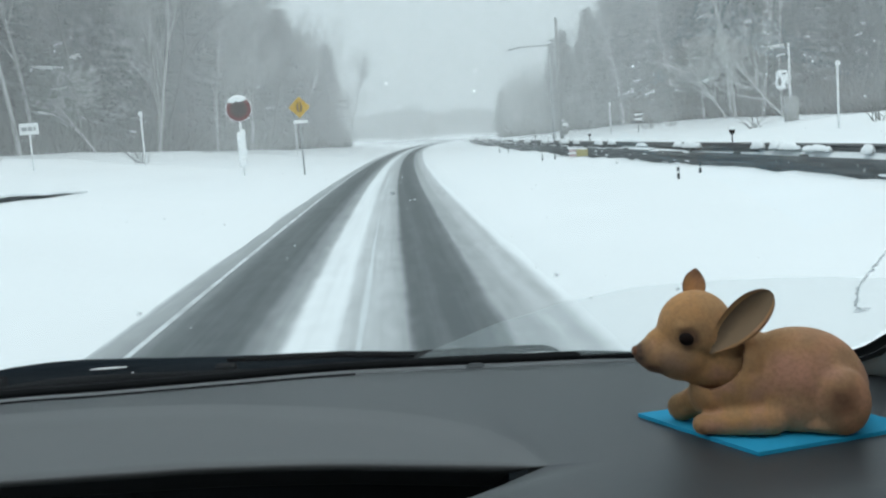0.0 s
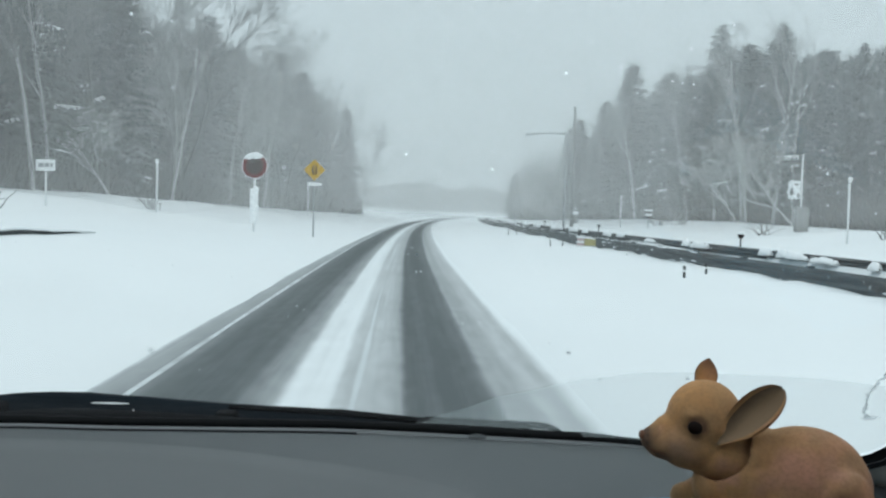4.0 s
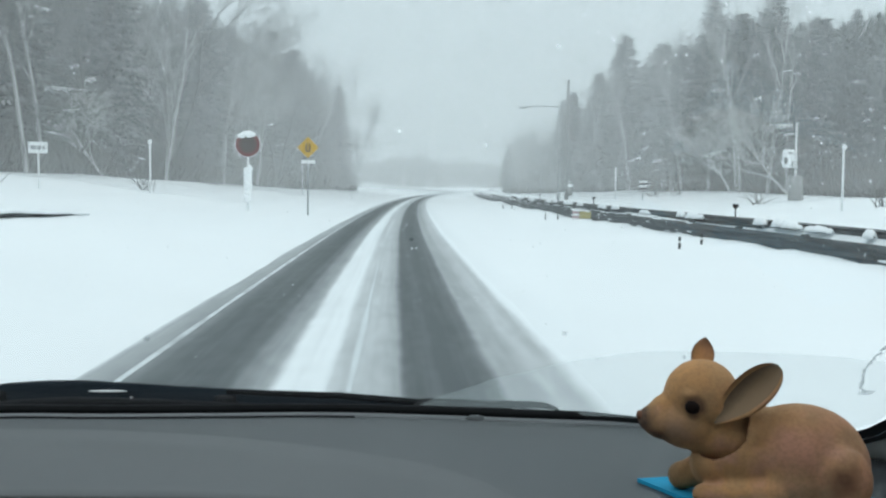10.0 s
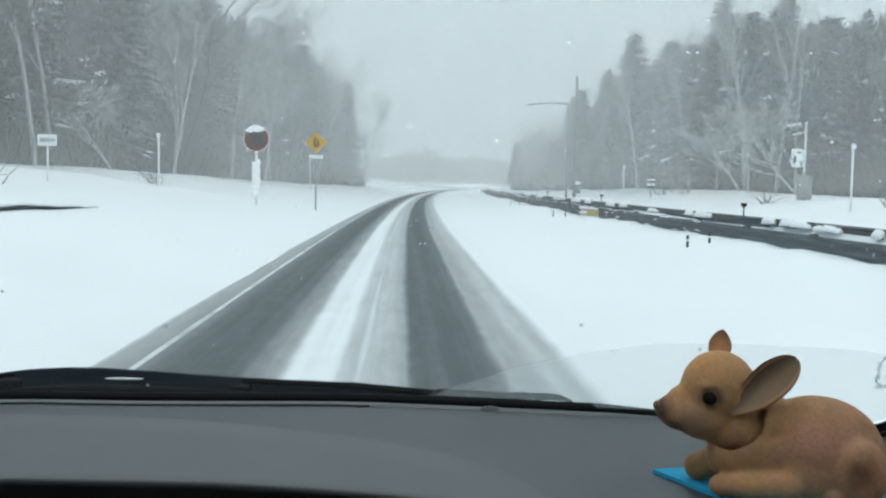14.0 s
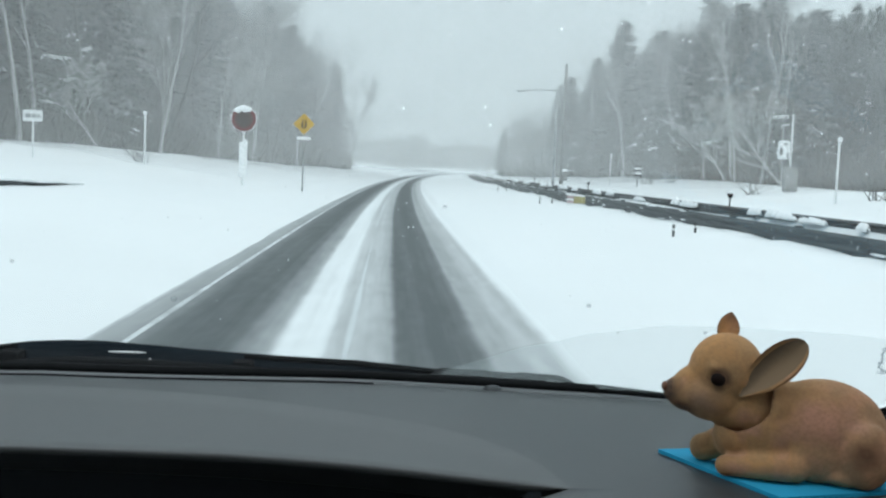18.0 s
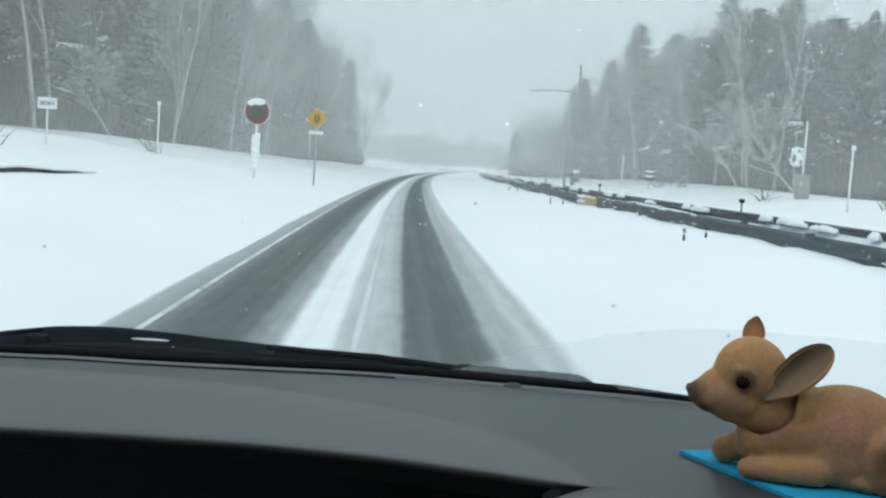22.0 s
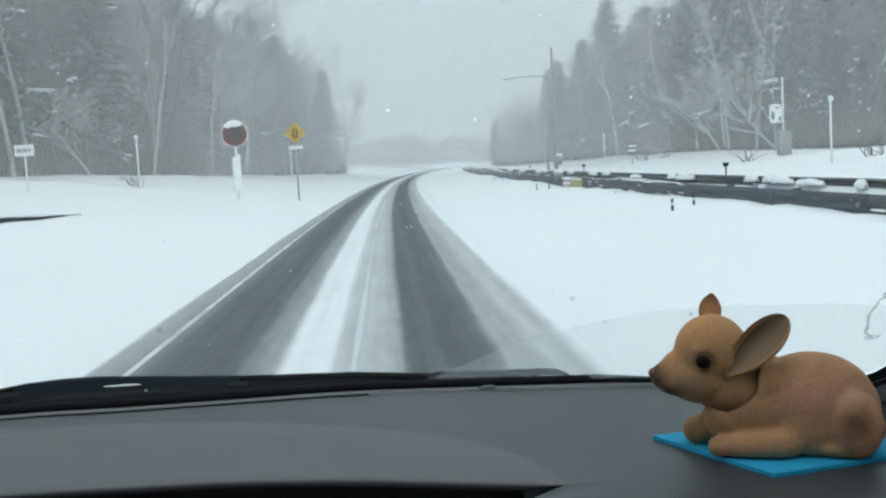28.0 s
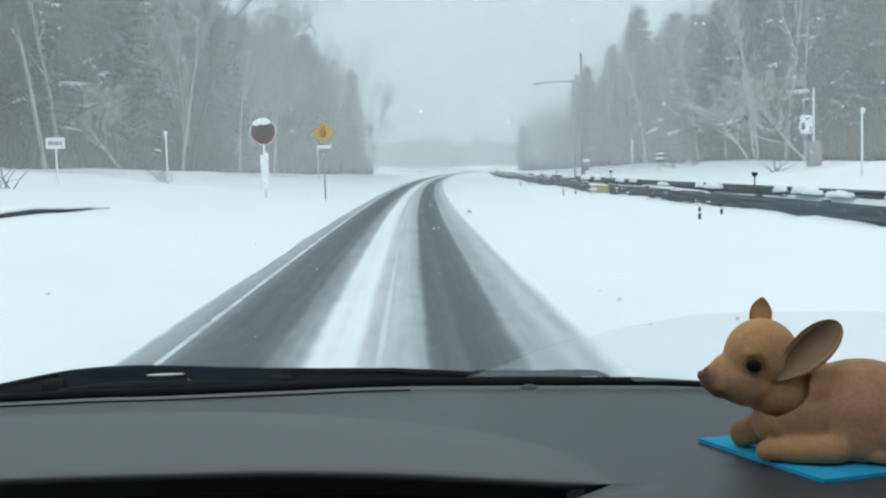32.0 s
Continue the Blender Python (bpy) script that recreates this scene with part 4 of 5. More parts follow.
    ob = new("toy_fawn", solid("toy_fawn", made, [M_FUR, M_EYE, M_EAR, M_NECK], True))
    ob.matrix_world = pose(0.285, 0.75, DASH + 0.0035, 0, 0, -18)
    tagged(ob, "tan flocked toy fawn lying on a blue felt square", "toy")


build_mat()
build_toy()


# ---- barrier along the median ----
def build_barrier():
    rail = thing("guardrail", "dark low steel guardrail half buried in snow", "guardrail", kind="structure")
    wave = ((0.0, 0.0), (0.035, 0.05), (0.0, 0.11), (0.03, 0.17), (0.03, 0.22), (0.0, 0.28), (0.035, 0.34), (0.0, 0.40))
    s = 4.0
    while s < 210:
        step = 4.0
        for l, z0, sgn in ((7.55, 0.20, -1), (8.42, 0.56, -1)):
            bm = bmesh.new()
            rows = []
            for q in (0, 1):
                rows.append([along(s + q * (step - 0.02), l + sgn * d, z0 + h * (1.08 if l < 8 else 0.62) + 0.02 * hill(s, l, 30, 2)) for d, h in wave])
            grid(bm, rows)
            ob = part("beam", bm, M_RAIL, rail)
            m = ob.modifiers.new("thickness", "SOLIDIFY")
            m.thickness = 0.01
        bm = bmesh.new()
        p = along(s, 8.0)
        box(bm, p.x - 0.07, p.x + 0.07, p.y - 0.07, p.y + 0.07, 0.1, 0.62, 0.01)
        part("post", bm, M_RAIL, rail)
        s += step
    rng = random.Random(11)
    for i in range(74):
        s = 6 + 130 * rng.random() ** 1.3
        l = 8.34
        length = 0.35 + 1.9 * rng.random() ** 2
        n = 26
        tall = rng.uniform(0.05, 0.15)
        top = 0.72 + 0.06 * rng.random()
        rows = []
        for a in range(n + 1):
            q = a / n
            swell = max(0.0, math.sin(math.pi * q)) ** 0.5 * max(0.10, 0.65 + 1.1 * hill(s + q * length, i, 0.16, 3))
            c = along(s + q * length, l, 0.0)
            wd = 0.03 + 0.11 * swell
            rows.append([(c.x + wd * u + 0.015 * hill(s + q * length, u, 0.4, i), c.y, top - 0.07 * abs(u) ** 1.5 + tall * swell * (1 - u * u) + 0.012 * hill(s + q * length, u, 0.22, 5)) for u in (-1, -0.7, -0.3, 0, 0.3, 0.7, 1)])
        bm = bmesh.new()
        grid(bm, rows)
        ob = new("snow_lump", solid("snow_lump", bm, M_LUMP, True))
        m = ob.modifiers.new("thickness", "SOLIDIFY")
        m.thickness = 0.02
        tagged(ob, "ragged cap of snow caught on top of the guardrail", "snow", "snow caps on the guardrail")
    # flat dabs of snow stuck in the near beam's grooves
    bm = bmesh.new()
    for i in range(60):
        s = 8 + 70 * rng.random() ** 1.4
        c = along(s, 7.535, 0.20 + 0.43 * rng.choice((0.27, 0.45, 0.72, 0.97)))
        ball(bm, c, (0.022, rng.uniform(0.10, 0.42), rng.uniform(0.012, 0.03)), seg=10)
    ob = new("snow_dabs", solid("snow_dabs", bm, M_LUMP, True))
    tagged(ob, "small dabs of snow stuck on the guardrail's face", "snow", kind="stuff")
    # drift that laps unevenly up the near beam
    bm = bmesh.new()
    rows = []
    for i in range(420):
        s = 3 + i * 0.16 + 0.0006 * i * i
        up = 0.21 + 0.12 * hill(s, 1, 2.6, 4) + 0.10 * hill(s, 3, 0.8, 6) + 0.04 * hill(s, 5, 0.3, 2)
        rows.append([along(s, l, z) for l, z in ((6.5, 0.06), (7.0, 0.16 + 0.3 * (up - 0.3)), (7.3, 0.22 + 0.7 * (up - 0.3)), (7.46, up), (7.53, up - 0.04), (7.56, up - 0.20))])
    grid(bm, rows)
    ob = new("snow_drift", solid("snow_drift", bm, M_SNOW, True))
    tagged(ob, "snow drifted unevenly against the guardrail's face", "snow", kind="stuff")
    # soft bank between and behind the beams
    bm = bmesh.new()
    rows = []
    for i in range(180):
        s = 3 + i * 0.5 + 0.004 * i * i
        rows.append([along(s, l, z + 0.12 * hill(s, l, 2.2, 8) + 0.22 * hill(s, l, 9, 3)) for l, z in ((7.60, 0.30), (7.75, 0.44), (8.05, 0.52), (8.36, 0.48))])
    grid(bm, rows)
    ob = new("snow_bank", solid("snow_bank", bm, M_SNOW, True))
    tagged(ob, "snow packed between the guardrail's two beams", "snow", kind="stuff")


build_barrier()


# ---- trees ----
def conifer(rng, height, spread, bare, blunt):
    """Trunk and boughs of an evergreen, as two meshes."""
    bt = bmesh.new()
    lean = Vector((rng.uniform(-0.3, 0.3), rng.uniform(-0.3, 0.3), 0))
    tube(bt, [(0, 0, -1), lean * 0.3 + Vector((0, 0, height * 0.4)), lean + Vector((0, 0, height))], [height * 0.014, height * 0.010, 0.02], 7)
    verts, faces = [], []
    z = height * bare
    while z < height * 0.99:
        f = (z - height * bare) / (height * (1 - bare))
        r0 = spread * (1 - f) ** blunt * (0.55 + 0.45 * min(1, f * 5)) + 0.30
        n = rng.randint(8, 11)
        a0 = rng.random() * math.tau
        for k in range(n):
            a = a0 + k * math.tau / n + rng.uniform(-0.3, 0.3)
            r = r0 * rng.uniform(0.55, 1.15)
            d = Vector((math.cos(a), math.sin(a), 0))
            sd = Vector((-d.y, d.x, 0))
            c = lean * (z / height) + Vector((0, 0, z + rng.uniform(-0.25, 0.25)))
            droop = rng.uniform(0.18, 0.5) * (1 - 0.6 * f)
            pts = [c + d * (r * q) + Vector((0, 0, r * (0.16 * q - droop * q * q))) for q in (0.05, 0.25, 0.45, 0.65, 0.84, 1.0)]
            for q in range(5):
                w = (0.22 + 0.40 * r) * (0.26, 0.34, 0.36, 0.30, 0.18)[q] * rng.uniform(0.6, 1.4)
                p0, p1 = pts[q], pts[q + 1]
                for sg in (-1, 1):
                    tip = p0.lerp(p1, rng.uniform(0.7, 1.25)) + sd * (w * sg) + Vector((0, 0, -w * rng.uniform(0.2, 0.6)))
                    i = len(verts)
                    verts += [p0, p1, tip]
                    faces.append((i, i + 1, i + 2))
                    tip2 = p0.lerp(p1, rng.uniform(0.0, 0.5)) + sd * (w * 0.6 * sg) + Vector((0, 0, -w * rng.uniform(0.5, 1.1)))
                    i = len(verts)
                    verts += [p0, p0.lerp(p1, 0.6), tip2]
                    faces.append((i, i + 1, i + 2))
        z += height * rng.uniform(0.013, 0.024) * (1 - 0.55 * f)
    me = bpy.data.meshes.new("crown")
    me.from_pydata([tuple(v) for v in verts], [], faces)
    me.materials.append(M_NEEDLE)
    me.materials.append(M_LUMP)
    loaded = [False] * len(faces)
    for i in range(0, len(faces) - 19, 20):
        if rng.random() < 0.042:
            for k in range(rng.choice((8, 12, 14, 16)), 20):
                loaded[i + k] = True
    me.polygons.foreach_set("material_index", [1 if v else 0 for v in loaded])
    return solid("trunk", bt, M_BARK, True), me


def bare_tree(rng, height, pale, lean=0.0):
    """Trunk with limbs, and the finer twigs, as two meshes."""
    bt, bc = bmesh.new(), bmesh.new()
    mat = M_BIRCH if pale == M_BIRCH else (M_PALE if pale else M_BARK)

    def grow(p, d, length, radius, depth):
        pts, rad = [p], [radius]
        n = 4 if depth < 2 else 3
        for i in range(n):
            d = (d + Vector((rng.gauss(0, 0.13), rng.gauss(0, 0.13), rng.gauss(0.05, 0.07)))).normalized()
            p = p + d * (length / n)
            pts.append(p)
            rad.append(radius * (1 - 0.55 * (i + 1) / n))
        tube(bt if depth < 2 else bc, pts, rad, 6 if depth == 0 else (4 if depth == 1 else 3), False)
        if depth >= 4:
            return
        kids = (8, 6, 5, 4)[depth]
        for k in range(kids):
            q = rng.uniform(0.35, 1.0) if depth else rng.uniform(0.30, 1.0)
            i = min(n - 1, int(q * n))
            o = pts[i].lerp(pts[i + 1], q * n - i)
            a = rng.random() * math.tau
            side = d.orthogonal().normalized()
            side = Matrix.Rotation(a, 3, d) @ side
            nd = (d * rng.uniform(0.6, 1.1) + side * rng.uniform(0.45, 0.9) + Vector((0, 0, 0.15))).normalized()
            grow(o, nd, length * rng.uniform(0.38, 0.62), max(0.014, rad[i] * 0.5), depth + 1)

    grow(Vector((0, 0, -0.8)), Vector((lean, 0, 1)).normalized(), height * 0.72, height * 0.012, 0)
    return solid("trunk", bt, mat, True), solid("crown", bc, mat, True)


def plant(name, meshes, label, place, scale, group):
    t = thing(name, label, "tree", Matrix.LocRotScale(place, Euler((0, 0, random.uniform(0, 6.28))), (scale, scale, scale)), group)
    for me, n in zip(meshes, ("trunk", "crown")):
        o = new(n, me)
        o.parent = t


def birch(rng, height):
    """A thin pale stem, forked once or twice, with short fine twigs high up."""
    bt, bc = bmesh.new(), bmesh.new()

    def limb(p, d, length, radius, depth):
        pts, rad = [p], [radius]
        for i in range(7):
            d = (d + Vector((rng.gauss(0, 0.06), rng.gauss(0, 0.06), 0.04))).normalized()
            p = p + d * (length / 7)
            pts.append(p)
            rad.append(radius * (1 - 0.75 * (i + 1) / 7))
        tube(bt if depth < 2 else bc, pts, rad, 7 if depth == 0 else 4, False)
        if depth > 2:
            return
        for k in range((9, 7, 5)[depth]):
            i = rng.randint(2 if depth else 3, 6)
            a = rng.random() * math.tau
            nd = (d * 0.9 + Vector((math.cos(a), math.sin(a), 0.25)) * rng.uniform(0.4, 0.8)).normalized()
            limb(pts[i], nd, length * rng.uniform(0.22, 0.42), max(0.016, rad[i] * 0.55), depth + 1)

    limb(Vector((0, 0, -0.8)), Vector((rng.uniform(-0.08, 0.08), 0, 1)).normalized(), height, height * 0.0105, 0)
    return solid("trunk", bt, M_BIRCH, True), solid("crown", bc, M_PALE, True)


LEFT_EDGE = ((30, 26.0), (60, 21.5), (90, 17.0), (120, 13.5), (150, 11.0), (185, 10.5), (240, 12.0))
RIGHT_EDGE = ((50, 28.0), (80, 25.5), (100, 24.0), (130, 20.5), (160, 17.5), (190, 16.0), (260, 17.0))
LEFT_TALL = ((30, 0.95), (70, 1.10), (110, 1.05), (140, 0.98), (165, 0.80), (240, 0.6))
RIGHT_TALL = ((50, 0.74), (76, 0.80), (88, 0.98), (110, 0.96), (130, 0.80), (160, 0.66), (190, 0.58), (260, 0.5))


def wood_edge(side, s):
    """How far from the lane the first trees stand."""
    return curve(LEFT_EDGE if side < 0 else RIGHT_EDGE, s)


def wood_height(side, s):
    return curve(LEFT_TALL if side < 0 else RIGHT_TALL, s)


def build_woods():
    rng = random.Random(21)
    random.seed(5)
    firs = [conifer(rng, 16, 3.2, 0.06, 0.55), conifer(rng, 17, 2.9, 0.08, 0.62), conifer(rng, 14, 3.3, 0.05, 0.45), conifer(rng, 17, 2.8, 0.12, 0.55), conifer(rng, 15, 3.4, 0.12, 0.42)]
    bares = [bare_tree(rng, 14, False), bare_tree(rng, 16, False), bare_tree(rng, 15, True), bare_tree(rng, 13, True, 0.12), bare_tree(rng, 17, False)]
    birches = [birch(rng, 14), birch(rng, 15), birch(rng, 12)]
    fir_label = "tall dark evergreen tree dusted with snow at the wood's edge"
    bare_label = "leafless tree with snow along its branches beside the snowfield"
    birch_label = "slender white-barked leafless birch before the dark wood"
    for side in (-1, 1):
        for row in range(5):
            s = (40.0 if side < 0 else 62.0) + 3 * row
            while s < (158 if side < 0 else 225) + 5 * row:
                l = side * (wood_edge(side, s) + row * 5.0 + rng.uniform(-1.8, 1.8))
                clump = hill(s * side, row * 9, 28, 6.0)
                is_fir = clump + rng.uniform(-0.2, 0.2) > (0.0 if side > 0 else 0.22) or (row > 2 and rng.random() < (0.45 if side > 0 else 0.25))
                p = along(s, l)
                p.z = snow_z(s, l) - 0.15
                k = rng.uniform(0.80, 1.10) * wood_height(side, s)
                if is_fir:
                    plant("evergreen_tree", rng.choice(firs), fir_label, p, k, "evergreens at the wood's edge")
                else:
                    plant("bare_tree", rng.choice(bares), bare_label, p, k, "bare trees at the wood's edge")
                s += rng.uniform(2.5, 4.6) * (1 + s / 260) * (1.0 if row < 3 else 1.5)
    for side, s, d, which, k in ((-1, 58, -1.2, 0, 1.0), (-1, 61, -0.6, 1, 0.95), (-1, 76, -1.5, 2, 1.0), (-1, 98, -1.4, 1, 1.0), (-1, 101, -1.0, 0, 0.9), (1, 72, -1.2, 1, 0.95),
                                 (1, 78, -0.9, 2, 1.1), (1, 94, -1.3, 0, 0.9), (1, 97, -1.0, 1, 1.0), (1, 118, -1.2, 2, 1.1), (1, 68, -1.6, 2, 0.9), (1, 75, -1.8, 0, 0.8), (1, 83, -1.4, 1, 0.9), (1, 88, -1.9, 2, 0.95), (1, 106, -1.5, 0, 0.9), (-1, 88, -1.6, 0, 0.9)):
        l = side * (wood_edge(side, s) + d)
        p = along(s, l)
        p.z = snow_z(s, l) - 0.15
        plant("birch_tree", birches[which], birch_label, p, k, "birches before the wood")
    # brush that closes the wood's edge near the ground
    for side in (-1, 1):
        verts, faces = [], []
        for i in range(26000):
            s = (36 if side < 0 else 58) + (118 if side < 0 else 170) * rng.random() ** 1.3
            l = side * (wood_edge(side, s) - 1 + 9 * rng.random())
            p = along(s, l)
            p.z = snow_z(s, l) - 0.2
            top = p + Vector((rng.gauss(0, 0.7), rng.gauss(0, 0.7), rng.uniform(0.6, 1.2 + 2.4 * rng.random())))
            mid = p.lerp(top, 0.6) + Vector((rng.gauss(0, 0.15), rng.gauss(0, 0.15), 0))
            w = Vector((rng.uniform(0.010, 0.030), rng.uniform(-0.02, 0.02), 0)) * (1 + s / 90)
            k = len(verts)
            verts += [tuple(v) for v in (p - w, p + w, mid + w, top, mid - w)]
            faces.append((k, k + 1, k + 2, k + 3, k + 4))
        me = bpy.data.meshes.new("undergrowth")
        me.from_pydata(verts, [], faces)
        me.materials.append(M_SHRUB)
        tagged(new("undergrowth", me), "tangle of leafless snowy brush at the wood's edge", "undergrowth", kind="stuff")
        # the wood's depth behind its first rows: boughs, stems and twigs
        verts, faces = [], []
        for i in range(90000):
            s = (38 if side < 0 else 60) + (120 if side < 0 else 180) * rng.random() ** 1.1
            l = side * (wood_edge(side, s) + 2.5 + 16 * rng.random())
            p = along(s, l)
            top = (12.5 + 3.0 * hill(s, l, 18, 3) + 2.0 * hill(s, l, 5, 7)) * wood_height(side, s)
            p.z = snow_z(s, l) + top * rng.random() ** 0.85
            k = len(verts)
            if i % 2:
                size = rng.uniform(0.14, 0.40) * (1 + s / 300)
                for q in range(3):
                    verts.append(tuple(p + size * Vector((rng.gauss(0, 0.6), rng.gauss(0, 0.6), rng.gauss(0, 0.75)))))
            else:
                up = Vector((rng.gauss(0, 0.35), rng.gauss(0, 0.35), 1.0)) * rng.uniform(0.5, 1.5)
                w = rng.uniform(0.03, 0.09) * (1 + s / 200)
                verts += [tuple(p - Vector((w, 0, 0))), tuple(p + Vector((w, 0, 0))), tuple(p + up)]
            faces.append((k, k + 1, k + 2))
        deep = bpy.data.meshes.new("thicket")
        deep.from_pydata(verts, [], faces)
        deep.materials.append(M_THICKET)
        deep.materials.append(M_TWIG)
        # most of the left side takes the twigs with haze put into their colour
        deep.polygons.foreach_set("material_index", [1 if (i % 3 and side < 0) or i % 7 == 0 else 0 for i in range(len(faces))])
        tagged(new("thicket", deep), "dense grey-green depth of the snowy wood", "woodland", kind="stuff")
    # a low belt of trees across the far end of the road
    verts, faces = [], []
    for i in range(26000):
        u = rng.uniform(-60, 110)
        p = along(300 + rng.uniform(0, 14), u)
        top = 7.5 + 3.0 * hill(u, 2, 14, 4) + 2.2 * hill(u, 5, 3.5, 8)
        p.z = 2.0 + top * rng.random() ** 0.8
        k = len(verts)
        for q in range(3):
            verts.append(tuple(p + Vector((rng.gauss(0, 0.45), rng.gauss(0, 0.4), rng.gauss(0, 0.55)))))
        faces.append((k, k + 1, k + 2))
    belt = bpy.data.meshes.new("tree_belt")
    belt.from_pydata(verts, [], faces)
    belt.materials.append(M_THICKET)
    tagged(new("tree_belt", belt), "hazy belt of leafless trees beyond the road's bend", "woodland", kind="stuff")


build_woods()


# ---- roadside things ----
def ground_at(s, l):
    p = along(s, l)
    p.z = snow_z(s, l)
    return p


def pole(parent, height, r, mat, name="pole", deep=0.5):
    bm = bmesh.new()
    tube(bm, [(0, 0, -deep), (0, 0, height)], r, 8)
    return part(name, bm, mat, parent, "", True)


def build_round_sign():
    t = thing("round_sign", "round red road sign half covered by blown snow", "road sign", Matrix.Translation(ground_at(44, -6.35)))
    pole(t, 2.9, 0.045, M_WHITE)
    rng = random.Random(3)
    for name, r, y, mat, lab in (("rim", 0.535, -0.055, M_WHITE, "thin pale rim"), ("disc", 0.51, -0.068, M_RED, "faded dark red disc"), ("inner_disc", 0.36, -0.082, M_SIGNDARK, "brown-black centre")):
        bm = bmesh.new()
        bmesh.ops.create_cone(bm, cap_ends=True, segments=40, radius1=r, radius2=r, depth=0.02, matrix=Matrix.Translation((0, y, 2.75)) @ Matrix.Rotation(radians(90), 4, "X"))
        part(name, bm, mat, t, lab)
    bm = bmesh.new()
    rows = []
    for i in range(25):
        a = radians(52 + 88 * i / 24)
        deep = (0.20 * math.sin(math.pi * i / 24) ** 0.6 + 0.03) * (1 + 0.5 * hill(i, 1, 4, 2))
        o = Vector((0.55 * math.cos(a), 0, 2.75 + 0.55 * math.sin(a)))
        b = Vector((0.51 * math.cos(a), 0, 2.75 + 0.51 * math.sin(a) - deep))
        rows.append([(o.x, -0.03, o.z), (o.x, -0.09, o.z + 0.02), (o.x, -0.13, o.z - 0.02), ((o.x + b.x) / 2, -0.13, (o.z + b.z) / 2), (b.x, -0.096, b.z)])
    grid(bm, rows)
    part("snow_cap", bm, M_LUMP, t, "snow stuck over the top of the disc", True)
    bm = bmesh.new()
    box(bm, -0.16, 0.16, -0.12, 0.04, 0.8, 1.8, 0.03)
    for k in range(22):
        ball(bm, (rng.uniform(-0.13, 0.13), -0.12, rng.uniform(0.4, 1.8)), (rng.uniform(0.05, 0.13), 0.04, rng.uniform(0.05, 0.14)), seg=8)
    part("control_box", bm, M_LUMP, t, "control box crusted with snow", True)


def build_diamond_sign():
    t = thing("warning_sign", "yellow diamond road sign on a grey post", "road sign", Matrix.Translation(ground_at(45, -3.95)) @ Matrix.Scale(0.72, 4))
    pole(t, 3.6, 0.045, M_POST)
    bm = bmesh.new()
    box(bm, -0.45, 0.45, -0.015, 0.015, -0.45, 0.45, 0.01, Matrix.Translation((0, -0.07, 4.0)) @ Matrix.Rotation(radians(45), 4, "Y"))
    part("plate", bm, M_YELLOW, t, "yellow diamond plate")
    for x, w in ((-0.11, 0.05), (0.11, 0.05)):
        bm = bmesh.new()
        vs = [(-w + x * 0.6, 0, -0.28), (w + x * 0.6, 0, -0.28), (w + x, 0, -0.02), (w * 0.6 + x * 0.7, 0, 0.28), (-w * 0.6 + x * 0.7, 0, 0.28), (-w + x, 0, -0.02)]
        a = [bm.verts.new((p[0], -0.090, p[2] + 4.0)) for p in vs]
        bm.faces.new(a)
        ext = bmesh.ops.extrude_face_region(bm, geom=bm.faces[:])
        for v in [g for g in ext["geom"] if isinstance(g, bmesh.types.BMVert)]:
            v.co.y -= 0.004
        part("lane_mark", bm, M_BLACK, t)
    bm = bmesh.new()
    box(bm, -0.42, 0.42, -0.09, -0.06, 3.05, 3.25, 0.01)
    part("lower_plate", bm, M_WHITE, t, "snow-covered lower plate")


def build_snow_pole():
    t = thing("snow_pole", "thin white snow pole standing in the verge", "marker post", Matrix.Translation(ground_at(52, -12.4)), "snow poles along the verge")
    pole(t, 2.6, 0.045, M_WHITE)
    bm = bmesh.new()
    bmesh.ops.create_cone(bm, cap_ends=True, segments=16, radius1=0.11, radius2=0.11, depth=0.03, matrix=Matrix.Translation((0, -0.05, 2.55)) @ Matrix.Rotation(radians(90), 4, "X"))
    part("reflector", bm, M_WHITE, t)
    for s, l in ((92, -9.5), (140, -8.5), (41, 17.6), (86, 17.0)):
        copy_thing(t, Matrix.Translation(ground_at(s, l)))


def build_delineators():
    t = thing("lane_post", "short dark rubber lane post poking from the median snow", "marker post", Matrix.Translation(ground_at(21, 5.8)) @ Matrix.Scale(0.62, 4), "lane posts on the median")
    for z0, z1, m in ((-0.2, 0.20, M_POSTDARK), (0.20, 0.27, M_WHITE), (0.27, 0.40, M_POSTDARK)):
        bm = bmesh.new()
        tube(bm, [(0, 0, z0), (0, 0, z1)], 0.045, 10)
        part("band", bm, m, t, "", True)
    for s, l in ((22.2, 6.6), (42, 5.9), (43.4, 6.6), (63, 6.0), (65, 6.7)):
        copy_thing(t, Matrix.Translation(ground_at(s, l)))


def build_beacon():
    t = thing("traffic_monitor", "snow-crusted roadside monitor with box and mast", "roadside device", Matrix.Translation(ground_at(56, 21.2)))
    pole(t, 4.2, 0.06, M_WHITE, "mast")
    bm = bmesh.new()
    box(bm, -0.35, 0.35, -0.3, 0.1, 0.0, 1.35, 0.03)
    part("cabinet", bm, M_CONC, t, "grey steel cabinet")
    bm = bmesh.new()
    box(bm, -0.75, -0.15, -0.3, 0.1, 1.75, 2.75, 0.12)
    part("lamp_head", bm, M_LUMP, t, "lamp head plastered with snow", True)
    for x, z, w, h in ((-0.66, 2.15, 0.10, 0.22), (-0.30, 1.95, 0.05, 0.16), (-0.42, 2.55, 0.14, 0.05)):
        bm = bmesh.new()
        ball(bm, (x, -0.30, z), (w, 0.03, h), seg=10)
        part("lens", bm, M_POSTDARK, t, "dark glass between the snow", True)


